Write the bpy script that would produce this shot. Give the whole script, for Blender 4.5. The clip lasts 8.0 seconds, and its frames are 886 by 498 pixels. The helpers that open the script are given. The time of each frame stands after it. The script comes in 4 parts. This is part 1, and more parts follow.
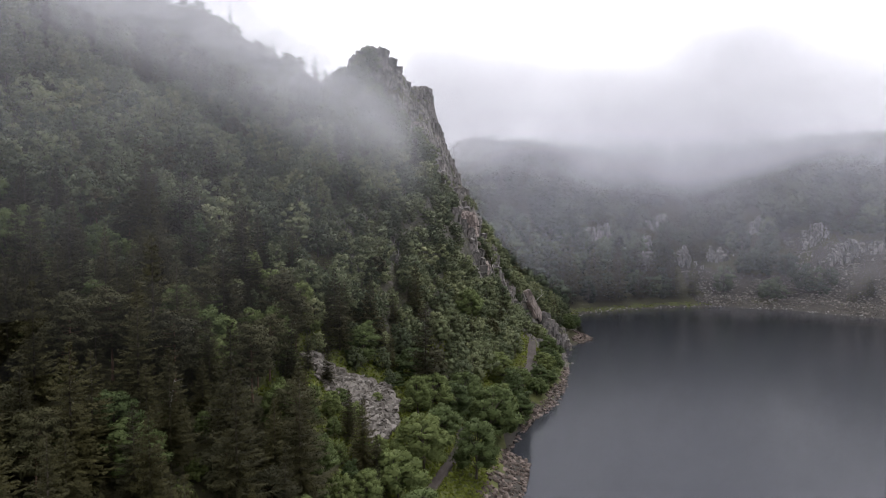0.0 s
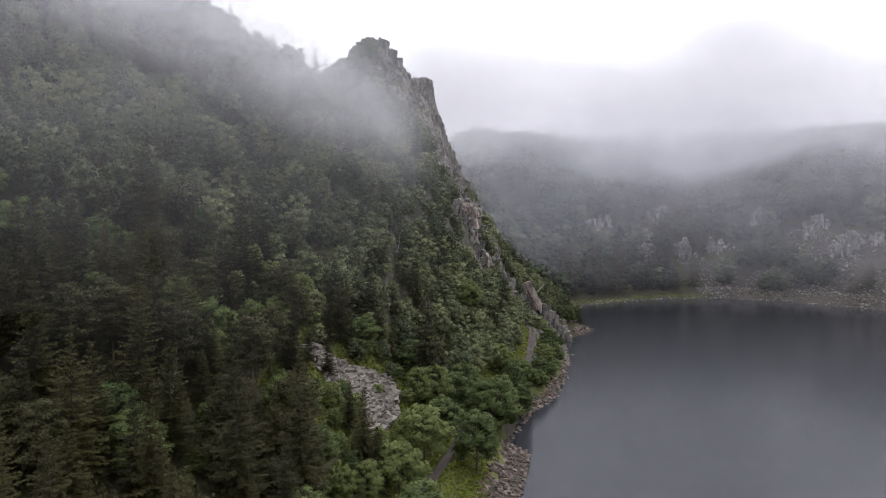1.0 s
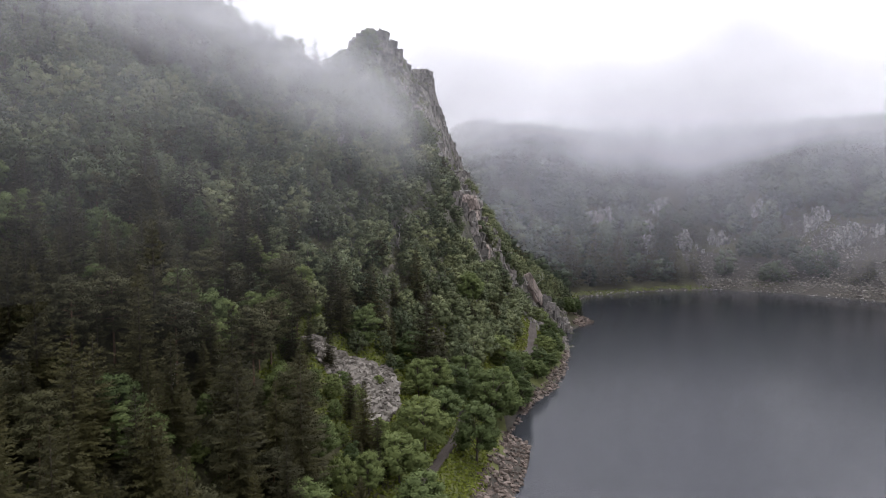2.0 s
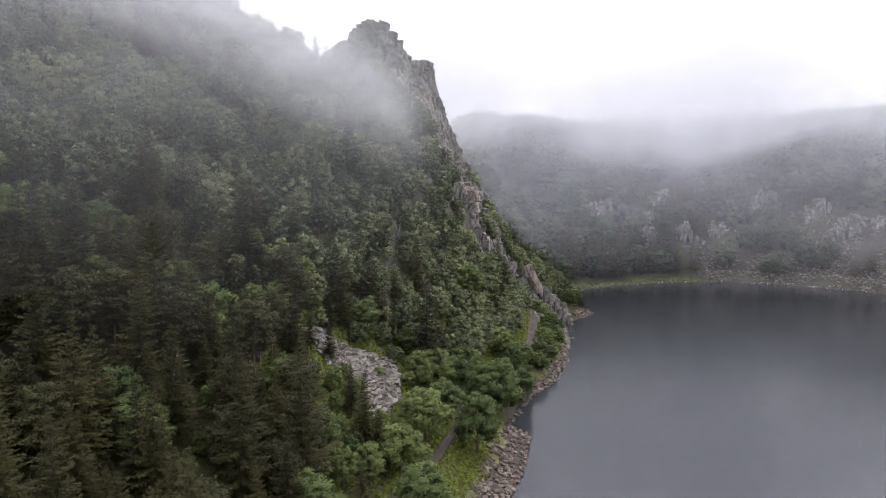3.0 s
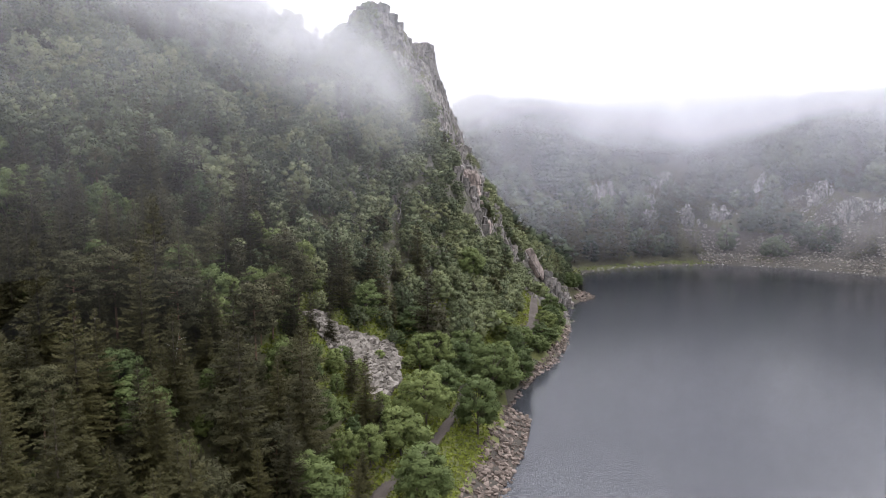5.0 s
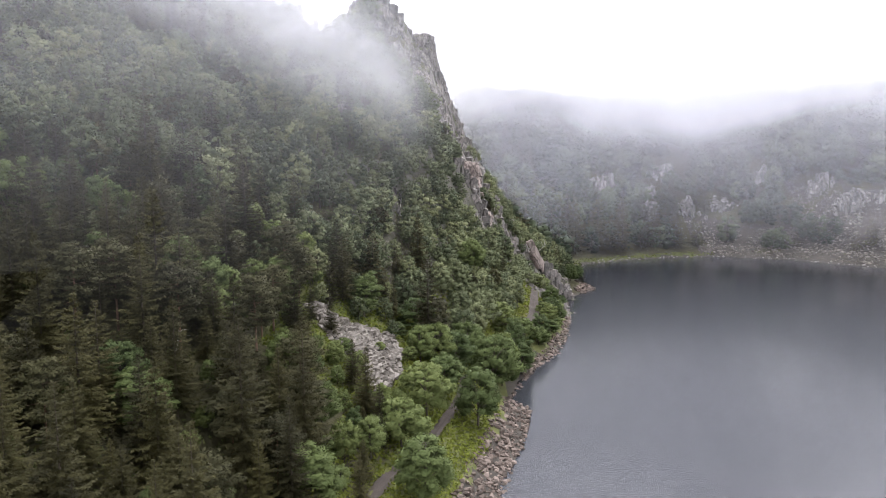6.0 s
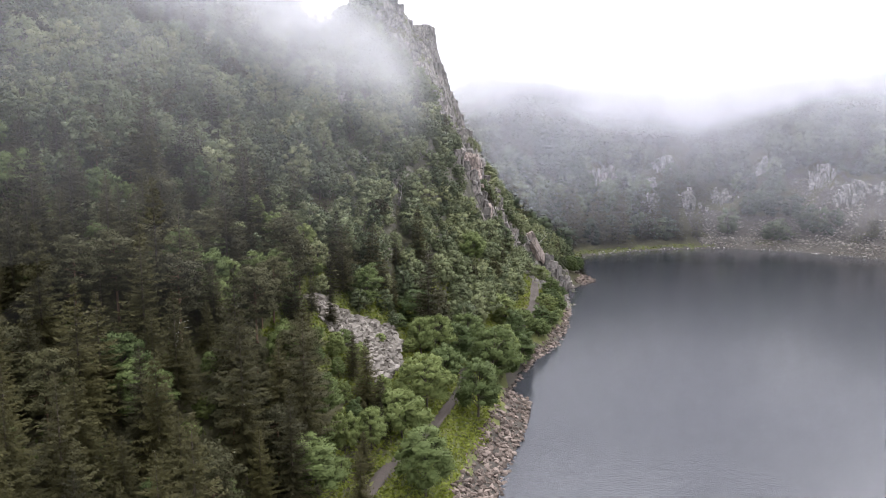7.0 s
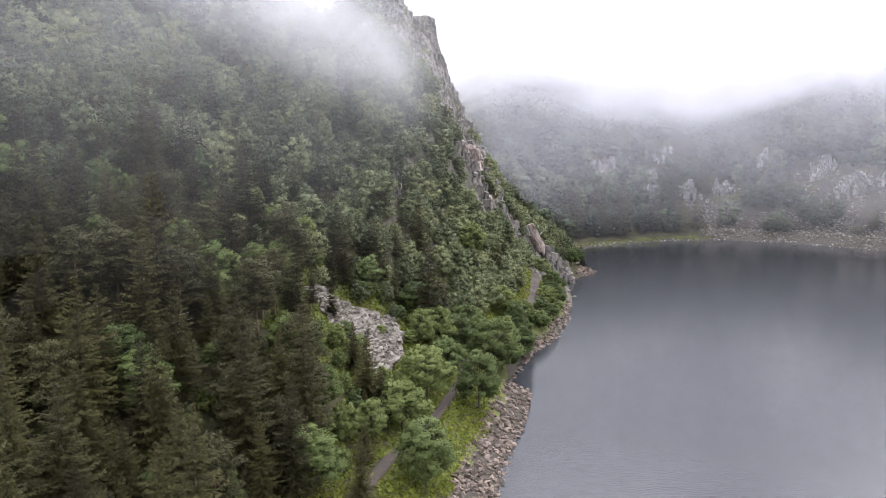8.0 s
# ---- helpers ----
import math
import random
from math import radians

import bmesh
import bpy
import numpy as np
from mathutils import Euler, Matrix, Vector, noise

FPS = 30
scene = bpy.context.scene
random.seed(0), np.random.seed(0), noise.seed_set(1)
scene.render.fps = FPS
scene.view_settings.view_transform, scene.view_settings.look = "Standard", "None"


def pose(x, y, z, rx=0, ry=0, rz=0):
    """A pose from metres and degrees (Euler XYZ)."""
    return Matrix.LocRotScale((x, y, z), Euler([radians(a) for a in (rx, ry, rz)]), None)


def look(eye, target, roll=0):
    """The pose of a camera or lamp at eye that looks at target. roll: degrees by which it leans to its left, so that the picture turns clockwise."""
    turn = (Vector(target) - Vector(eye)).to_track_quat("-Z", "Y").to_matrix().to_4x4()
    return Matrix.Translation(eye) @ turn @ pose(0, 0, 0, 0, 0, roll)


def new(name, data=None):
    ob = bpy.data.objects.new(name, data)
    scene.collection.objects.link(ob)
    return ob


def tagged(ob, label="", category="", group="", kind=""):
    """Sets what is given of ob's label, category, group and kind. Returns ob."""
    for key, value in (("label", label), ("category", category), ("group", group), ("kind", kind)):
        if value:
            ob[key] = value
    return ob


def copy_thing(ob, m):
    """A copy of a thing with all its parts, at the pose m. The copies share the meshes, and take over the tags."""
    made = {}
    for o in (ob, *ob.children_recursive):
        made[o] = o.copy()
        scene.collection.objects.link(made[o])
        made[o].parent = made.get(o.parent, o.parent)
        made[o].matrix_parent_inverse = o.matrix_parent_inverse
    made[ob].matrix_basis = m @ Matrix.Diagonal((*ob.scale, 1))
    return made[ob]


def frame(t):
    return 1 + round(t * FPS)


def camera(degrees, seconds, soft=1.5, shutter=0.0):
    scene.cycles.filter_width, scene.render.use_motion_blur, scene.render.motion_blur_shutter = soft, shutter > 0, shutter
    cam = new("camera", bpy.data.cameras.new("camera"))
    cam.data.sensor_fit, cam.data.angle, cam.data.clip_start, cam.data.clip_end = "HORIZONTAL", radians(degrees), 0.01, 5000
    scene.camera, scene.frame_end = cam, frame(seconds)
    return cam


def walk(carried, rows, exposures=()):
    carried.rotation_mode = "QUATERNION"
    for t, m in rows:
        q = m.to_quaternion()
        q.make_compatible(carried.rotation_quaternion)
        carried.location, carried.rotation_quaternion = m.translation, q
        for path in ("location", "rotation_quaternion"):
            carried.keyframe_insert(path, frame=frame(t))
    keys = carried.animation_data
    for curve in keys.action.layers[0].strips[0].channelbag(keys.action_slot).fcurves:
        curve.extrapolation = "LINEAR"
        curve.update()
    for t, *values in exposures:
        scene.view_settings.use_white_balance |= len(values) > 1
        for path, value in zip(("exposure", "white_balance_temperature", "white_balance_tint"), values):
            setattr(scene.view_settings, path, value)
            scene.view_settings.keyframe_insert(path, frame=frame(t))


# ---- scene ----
# A drone hangs beside a wooded crag over a mountain lake and tilts its lens down, drifting half a metre aside.
cam = camera(64.2, 8.0, soft=1.0)
EYE, TILT = 52.0, -3.0
# seconds, right, ahead, up, yaw, tilt, roll
PATH = [
    (0.0, 0.0, 0.0, 0.0, 0.0, 0.0, 0.0),
    (8.0, 0.51, 0.0, -0.13, 0.384, -5.296, 0.278),
]
walk(cam, [(t, pose(x, y, EYE + z, 90 + TILT + tilt, roll, yaw)) for t, x, y, z, yaw, tilt, roll in PATH],
     [(0.0, 0.15), (3.5, 0.65), (8.0, 1.2)])

# ---------------------------------------------------------------- sky and light
world = bpy.data.worlds.new("overcast_sky")
scene.world = world
world.use_nodes = True
wn, wl = world.node_tree.nodes, world.node_tree.links
wn.clear()
sky = wn.new("ShaderNodeTexSky")
sky.sky_type, sky.sun_disc = "NISHITA", False
sky.sun_elevation, sky.sun_rotation, sky.dust_density = radians(52), radians(30), 4.0
pale = wn.new("ShaderNodeHueSaturation")
pale.inputs["Saturation"].default_value = 0.15
wl.new(sky.outputs[0], pale.inputs["Color"])
clear = wn.new("ShaderNodeBackground")
clear.inputs["Strength"].default_value = 0.08
wl.new(pale.outputs[0], clear.inputs["Color"])
cloud_bg = wn.new("ShaderNodeBackground")
cloud_bg.inputs["Color"].default_value = (0.955, 0.95, 1.03, 1)
# an overcast sky is brightest overhead
up = wn.new("ShaderNodeSeparateXYZ")
wl.new(wn.new("ShaderNodeTexCoord").outputs["Generated"], up.inputs[0])
dome = wn.new("ShaderNodeMapRange")
dome.inputs["From Min"].default_value, dome.inputs["From Max"].default_value = 0.0, 1.0
dome.inputs["To Min"].default_value, dome.inputs["To Max"].default_value = 1.32, 2.6
wl.new(up.outputs["Z"], dome.inputs["Value"])
wl.new(dome.outputs[0], cloud_bg.inputs["Strength"])
wmix = wn.new("ShaderNodeMixShader")
wmix.inputs[0].default_value = 0.85
wl.new(clear.outputs[0], wmix.inputs[1])
wl.new(cloud_bg.outputs[0], wmix.inputs[2])
wout = wn.new("ShaderNodeOutputWorld")
wl.new(wmix.outputs[0], wout.inputs[0])

sun = new("sun", bpy.data.lights.new("sun", "SUN"))
sun.data.energy, sun.data.angle, sun.data.color = 1.2, radians(30), (1.0, 0.98, 0.95)
sun.matrix_world = look((120, 330, 330), (0, 120, 20))


# ---------------------------------------------------------------- materials
def nodes_of(name):
    m = bpy.data.materials.new(name)
    m.use_nodes = True
    n, l = m.node_tree.nodes, m.node_tree.links
    n.clear()
    out = n.new("ShaderNodeOutputMaterial")
    return m, n, l, out


def noise_node(n, l, scale, detail=4, rough=0.6, coord="Object", vec=None, stretch=None):
    t = n.new("ShaderNodeTexNoise")
    t.inputs["Scale"].default_value, t.inputs["Detail"].default_value, t.inputs["Roughness"].default_value = scale, detail, rough
    if vec is None:
        vec = n.new("ShaderNodeTexCoord").outputs[coord] if coord != "World" else n.new("ShaderNodeNewGeometry").outputs["Position"]
    if stretch:
        mp = n.new("ShaderNodeMapping")
        mp.inputs["Scale"].default_value = stretch
        l.new(vec, mp.inputs["Vector"])
        vec = mp.outputs[0]
    l.new(vec, t.inputs["Vector"])
    return t.outputs["Fac"]


def ramp(n, l, fac, stops):
    r = n.new("ShaderNodeValToRGB")
    e = r.color_ramp.elements
    while len(e) < len(stops):
        e.new(0.5)
    for el, (p, c) in zip(e, stops):
        el.position, el.color = p, (*c, 1) if len(c) == 3 else c
    l.new(fac, r.inputs[0])
    return r.outputs[0]


def mixrgb(n, l, fac, a, b, kind="MIX"):
    m = n.new("ShaderNodeMix")
    m.data_type, m.blend_type = "RGBA", kind
    for sock, v in ((m.inputs[0], fac), (m.inputs[6], a), (m.inputs[7], b)):
        if hasattr(v, "is_output"):
            l.new(v, sock)
        elif isinstance(v, (int, float)):
            sock.default_value = v
        else:
            sock.default_value = (*v, 1)
    return m.outputs[2]


def arith(n, l, op, a, b=0.5, clamp=False):
    m = n.new("ShaderNodeMath")
    m.operation, m.use_clamp = op, clamp
    for sock, v in zip(m.inputs, (a, b)):
        if hasattr(v, "is_output"):
            l.new(v, sock)
        else:
            sock.default_value = v
    return m.outputs[0]


def cracked(n, l, col, scale, vec, dark=0.35):
    """Darkens a rock colour along its joints."""
    vo = n.new("ShaderNodeTexVoronoi")
    vo.feature = "DISTANCE_TO_EDGE"
    vo.inputs["Scale"].default_value = scale
    mp = n.new("ShaderNodeMapping")
    mp.inputs["Scale"].default_value = (1, 1, 0.5)
    mp.inputs["Rotation"].default_value = (0.2, 0.15, 0.4)
    bent = n.new("ShaderNodeVectorMath")
    bent.operation = "MULTIPLY_ADD"
    wob = n.new("ShaderNodeTexNoise")
    wob.inputs["Scale"].default_value, wob.inputs["Detail"].default_value = 0.8, 4
    l.new(vec, wob.inputs["Vector"])
    l.new(wob.outputs["Color"], bent.inputs[0])
    bent.inputs[1].default_value = (1.6, 1.6, 1.6)
    l.new(vec, bent.inputs[2])
    l.new(bent.outputs[0], mp.inputs["Vector"])
    l.new(mp.outputs[0], vo.inputs["Vector"])
    line = ramp(n, l, vo.outputs["Distance"], [(0.0, (dark, dark, dark)), (0.09, (1, 1, 1))])
    return mixrgb(n, l, 1.0, col, line, "MULTIPLY"), vo.outputs["Distance"]


def foliage(name, dark, light, dry, gloss=0.55, through_light=0.25):
    """Leaves or needles: tone by tree, by stand, by spray and by leaf, a fine uneven relief, a little light coming through."""
    m, n, l, out = nodes_of(name)
    stand = noise_node(n, l, 0.035, 2, coord="World")
    grain = noise_node(n, l, 2.6, 3, 0.7, coord="World")
    isl = n.new("ShaderNodeNewGeometry").outputs["Random Per Island"]
    tree = n.new("ShaderNodeObjectInfo").outputs["Random"]
    own = n.new("ShaderNodeAttribute")
    own.attribute_name = "tone"
    tree = arith(n, l, "FRACT", arith(n, l, "ADD", tree, own.outputs["Fac"]))
    f = arith(n, l, "ADD", arith(n, l, "MULTIPLY", stand, 0.30), arith(n, l, "MULTIPLY", isl, 0.12))
    f = arith(n, l, "ADD", f, arith(n, l, "MULTIPLY", grain, 0.34))
    f = arith(n, l, "ADD", f, arith(n, l, "MULTIPLY", tree, 0.55))
    col = ramp(n, l, arith(n, l, "SUBTRACT", f, 0.20), [(0.12, dark), (0.55, light), (0.95, dry)])
    bp = n.new("ShaderNodeBump")
    bp.inputs["Strength"].default_value, bp.inputs["Distance"].default_value = 0.55, 0.3
    l.new(grain, bp.inputs["Height"])
    p = n.new("ShaderNodeBsdfPrincipled")
    l.new(col, p.inputs["Base Color"])
    l.new(bp.outputs[0], p.inputs["Normal"])
    p.inputs["Roughness"].default_value = gloss
    p.inputs["Specular IOR Level"].default_value = 0.12
    tr = n.new("ShaderNodeBsdfTranslucent")
    l.new(col, tr.inputs["Color"])
    mx = n.new("ShaderNodeMixShader")
    mx.inputs[0].default_value = through_light
    l.new(p.outputs[0], mx.inputs[1]), l.new(tr.outputs[0], mx.inputs[2]), l.new(mx.outputs[0], out.inputs[0])
    return m


def solid(name, stops, scale, rough=0.85, bump=0.3, bump_scale=6.0, coord="Object", by_object=0.3, stretch=None, joints=0):
    """An opaque rough surface: two scales of noise and an uneven relief."""
    m, n, l, out = nodes_of(name)
    a = noise_node(n, l, scale, 5, 0.65, coord, stretch=stretch)
    b = noise_node(n, l, scale * 7, 3, 0.6, coord)
    f = arith(n, l, "ADD", arith(n, l, "MULTIPLY", a, 0.7), arith(n, l, "MULTIPLY", b, 0.3))
    if by_object:
        r = n.new("ShaderNodeObjectInfo").outputs["Random"]
        r = arith(n, l, "FRACT", arith(n, l, "ADD", r, n.new("ShaderNodeNewGeometry").outputs["Random Per Island"]))
        f = arith(n, l, "ADD", f, arith(n, l, "MULTIPLY", arith(n, l, "SUBTRACT", r, 0.5), by_object))
    col = ramp(n, l, f, stops)
    if joints:
        col, _ = cracked(n, l, col, joints, n.new("ShaderNodeNewGeometry").outputs["Position"])
    p = n.new("ShaderNodeBsdfPrincipled")
    l.new(col, p.inputs["Base Color"])
    p.inputs["Roughness"].default_value = rough
    p.inputs["Specular IOR Level"].default_value = 0.3
    bp = n.new("ShaderNodeBump")
    bp.inputs["Strength"].default_value = bump
    bp.inputs["Distance"].default_value = 0.2
    l.new(noise_node(n, l, bump_scale, 5, 0.7, coord), bp.inputs["Height"])
    l.new(bp.outputs[0], p.inputs["Normal"])
    l.new(p.outputs[0], out.inputs[0])
    return m


M_SPRUCE = foliage("spruce_needles", (0.0155, 0.0145, 0.0065), (0.041, 0.038, 0.0145), (0.068, 0.062, 0.022), 0.7, 0.2)
M_PINE = foliage("pine_needles", (0.021, 0.0205, 0.0105), (0.046, 0.045, 0.021), (0.074, 0.071, 0.029), 0.7, 0.2)
M_LEAF = foliage("broad_leaves", (0.040, 0.058, 0.021), (0.094, 0.120, 0.041), (0.146, 0.164, 0.052), 0.6, 0.25)
M_SLOPE = foliage("slope_leaves", (0.034, 0.044, 0.023), (0.104, 0.120, 0.060), (0.190, 0.194, 0.092), 0.6, 0.2)
M_WOODS = foliage("far_woods_leaves", (0.018, 0.026, 0.016), (0.058, 0.072, 0.041), (0.118, 0.124, 0.068), 0.65, 0.2)
M_BARK = solid("spruce_bark", [(0.3, (0.03, 0.025, 0.02)), (0.7, (0.085, 0.068, 0.052))], 2.0)
M_PINE_BARK = solid("pine_bark", [(0.3, (0.075, 0.048, 0.035)), (0.7, (0.17, 0.105, 0.07))], 2.0)
M_ROCK = solid("granite", [(0.30, (0.045, 0.042, 0.038)), (0.45, (0.105, 0.097, 0.09)), (0.58, (0.165, 0.15, 0.14)), (0.75, (0.27, 0.24, 0.222))], 0.5, 0.85, 1.0, 1.6, coord="World", by_object=0.25, stretch=(1, 1, 0.5), joints=0.6)
M_PINK = solid("pink_granite", [(0.30, (0.12, 0.10, 0.09)), (0.5, (0.27, 0.222, 0.198)), (0.72, (0.40, 0.335, 0.30))], 0.5, 0.85, 1.0, 1.6, coord="World", by_object=0.2, stretch=(1, 1, 0.5), joints=0.5)
M_CLIFF = solid("pale_cliff", [(0.30, (0.07, 0.066, 0.06)), (0.5, (0.165, 0.153, 0.142)), (0.72, (0.28, 0.262, 0.245))], 0.5, 0.85, 1.0, 1.6, coord="World", by_object=0.25, stretch=(1, 1, 0.4), joints=0.4)
M_STONE = solid("scree_stone", [(0.2, (0.04, 0.035, 0.029)), (0.5, (0.108, 0.096, 0.082)), (0.8, (0.235, 0.212, 0.19))], 0.8, 0.85, 0.4, 4.0, by_object=0.32)
M_PALE = solid("pale_boulder", [(0.2, (0.10, 0.092, 0.084)), (0.5, (0.21, 0.194, 0.178)), (0.8, (0.34, 0.32, 0.30))], 0.8, 0.85, 0.4, 4.0, by_object=0.3)
M_SHORE = solid("shore_stone", [(0.2, (0.032, 0.024, 0.019)), (0.5, (0.080, 0.061, 0.050)), (0.8, (0.19, 0.152, 0.130))], 0.8, 0.85, 0.4, 4.0, by_object=0.45)
M_RUBBLE = solid("rubble_ground", [(0.3, (0.022, 0.019, 0.015)), (0.5, (0.045, 0.039, 0.032)), (0.7, (0.085, 0.074, 0.063))], 0.5, 0.95, 0.8, 1.5, coord="World")
M_MEADOW = solid("meadow_ground", [(0.3, (0.040, 0.046, 0.014)), (0.5, (0.072, 0.078, 0.022)), (0.7, (0.115, 0.104, 0.034))], 0.4, 0.95, 0.5, 3.0, coord="World")
M_PATH = solid("path_gravel", [(0.3, (0.030, 0.024, 0.020)), (0.7, (0.056, 0.045, 0.039))], 0.5, 0.9, 0.3, 9.0, coord="World")


def ground_material():
    m, n, l, out = nodes_of("hillside_ground")
    geo = n.new("ShaderNodeNewGeometry")
    sep = n.new("ShaderNodeSeparateXYZ")
    l.new(geo.outputs["True Normal"], sep.inputs[0])
    big = noise_node(n, l, 0.06, 5, 0.65, vec=geo.outputs["Position"])
    fine = noise_node(n, l, 1.3, 5, 0.7, vec=geo.outputs["Position"])
    grass = ramp(n, l, arith(n, l, "ADD", arith(n, l, "MULTIPLY", big, 0.6), arith(n, l, "MULTIPLY", fine, 0.4)),
                 [(0.3, (0.022, 0.020, 0.012)), (0.5, (0.040, 0.038, 0.019)), (0.7, (0.070, 0.066, 0.030))])
    streak = noise_node(n, l, 0.25, 6, 0.75, vec=geo.outputs["Position"], stretch=(1, 1, 0.35))
    rock = ramp(n, l, streak, [(0.3, (0.03, 0.029, 0.024)), (0.5, (0.075, 0.072, 0.058)), (0.72, (0.16, 0.145, 0.13))])
    steep = arith(n, l, "ADD", sep.outputs["Z"], arith(n, l, "MULTIPLY", arith(n, l, "SUBTRACT", fine, 0.5), 0.5))
    f = ramp(n, l, steep, [(0.52, (1, 1, 1)), (0.66, (0, 0, 0))])
    col = mixrgb(n, l, f, grass, rock)
    p = n.new("ShaderNodeBsdfPrincipled")
    l.new(col, p.inputs["Base Color"])
    p.inputs["Roughness"].default_value = 0.95
    p.inputs["Specular IOR Level"].default_value = 0.2
    bp = n.new("ShaderNodeBump")
    bp.inputs["Strength"].default_value, bp.inputs["Distance"].default_value = 0.6, 0.5
    l.new(fine, bp.inputs["Height"])
    l.new(bp.outputs[0], p.inputs["Normal"])
    l.new(p.outputs[0], out.inputs[0])
    return m


M_GROUND = ground_material()


def crag_material():
    """Granite with dark joints and lichen on the walls, moss and grass on the ledges."""
    m, n, l, out = nodes_of("crag_rock")
    geo = n.new("ShaderNodeNewGeometry")
    sep = n.new("ShaderNodeSeparateXYZ")
    l.new(geo.outputs["True Normal"], sep.inputs[0])
    fine = noise_node(n, l, 1.6, 5, 0.7, vec=geo.outputs["Position"])
    wide = noise_node(n, l, 0.12, 4, 0.6, vec=geo.outputs["Position"])
    streak = noise_node(n, l, 0.7, 6, 0.75, vec=geo.outputs["Position"], stretch=(1, 1, 0.4))
    f = arith(n, l, "ADD", arith(n, l, "MULTIPLY", streak, 0.7), arith(n, l, "MULTIPLY", wide, 0.3))
    rock = ramp(n, l, f, [(0.34, (0.035, 0.033, 0.030)), (0.46, (0.105, 0.098, 0.090)), (0.56, (0.175, 0.158, 0.146)), (0.70, (0.29, 0.255, 0.232))])
    rock, joint = cracked(n, l, rock, 0.55, geo.outputs["Position"])
    moss = ramp(n, l, fine, [(0.3, (0.030, 0.036, 0.014)), (0.7, (0.085, 0.088, 0.032))])
    ledge = arith(n, l, "ADD", sep.outputs["Z"], arith(n, l, "MULTIPLY", arith(n, l, "SUBTRACT", fine, 0.5), 0.7))
    col = mixrgb(n, l, ramp(n, l, ledge, [(0.62, (0, 0, 0)), (0.82, (1, 1, 1))]), rock, moss)
    p = n.new("ShaderNodeBsdfPrincipled")
    l.new(col, p.inputs["Base Color"])
    p.inputs["Roughness"].default_value = 0.9
    p.inputs["Specular IOR Level"].default_value = 0.25
    bp = n.new("ShaderNodeBump")
    bp.inputs["Strength"].default_value, bp.inputs["Distance"].default_value = 0.8, 0.4
    l.new(streak, bp.inputs["Height"])
    l.new(bp.outputs[0], p.inputs["Normal"])
    l.new(p.outputs[0], out.inputs[0])
    return m


M_CRAG = crag_material()


def water_material():
    m, n, l, out = nodes_of("lake_water")
    p = n.new("ShaderNodeBsdfPrincipled")
    p.inputs["Base Color"].default_value = (0.027, 0.029, 0.034, 1)
    p.inputs["IOR"].default_value = 1.333
    pos = n.new("ShaderNodeNewGeometry").outputs["Position"]
    wide = noise_node(n, l, 0.02, 3, 0.5, vec=pos)
    rough = n.new("ShaderNodeMapRange")
    rough.inputs["From Min"].default_value, rough.inputs["From Max"].default_value = 0.35, 0.65
    rough.inputs["To Min"].default_value, rough.inputs["To Max"].default_value = 0.10, 0.14
    l.new(wide, rough.inputs["Value"])
    l.new(rough.outputs[0], p.inputs["Roughness"])
    rip = noise_node(n, l, 0.9, 4, 0.65, vec=pos, stretch=(1.0, 2.2, 1))
    bp = n.new("ShaderNodeBump")
    bp.inputs["Strength"].default_value, bp.inputs["Distance"].default_value = 0.36, 0.09
    l.new(rip, bp.inputs["Height"])
    l.new(bp.outputs[0], p.inputs["Normal"])
    l.new(p.outputs[0], out.inputs[0])
    return m


M_WATER = water_material()


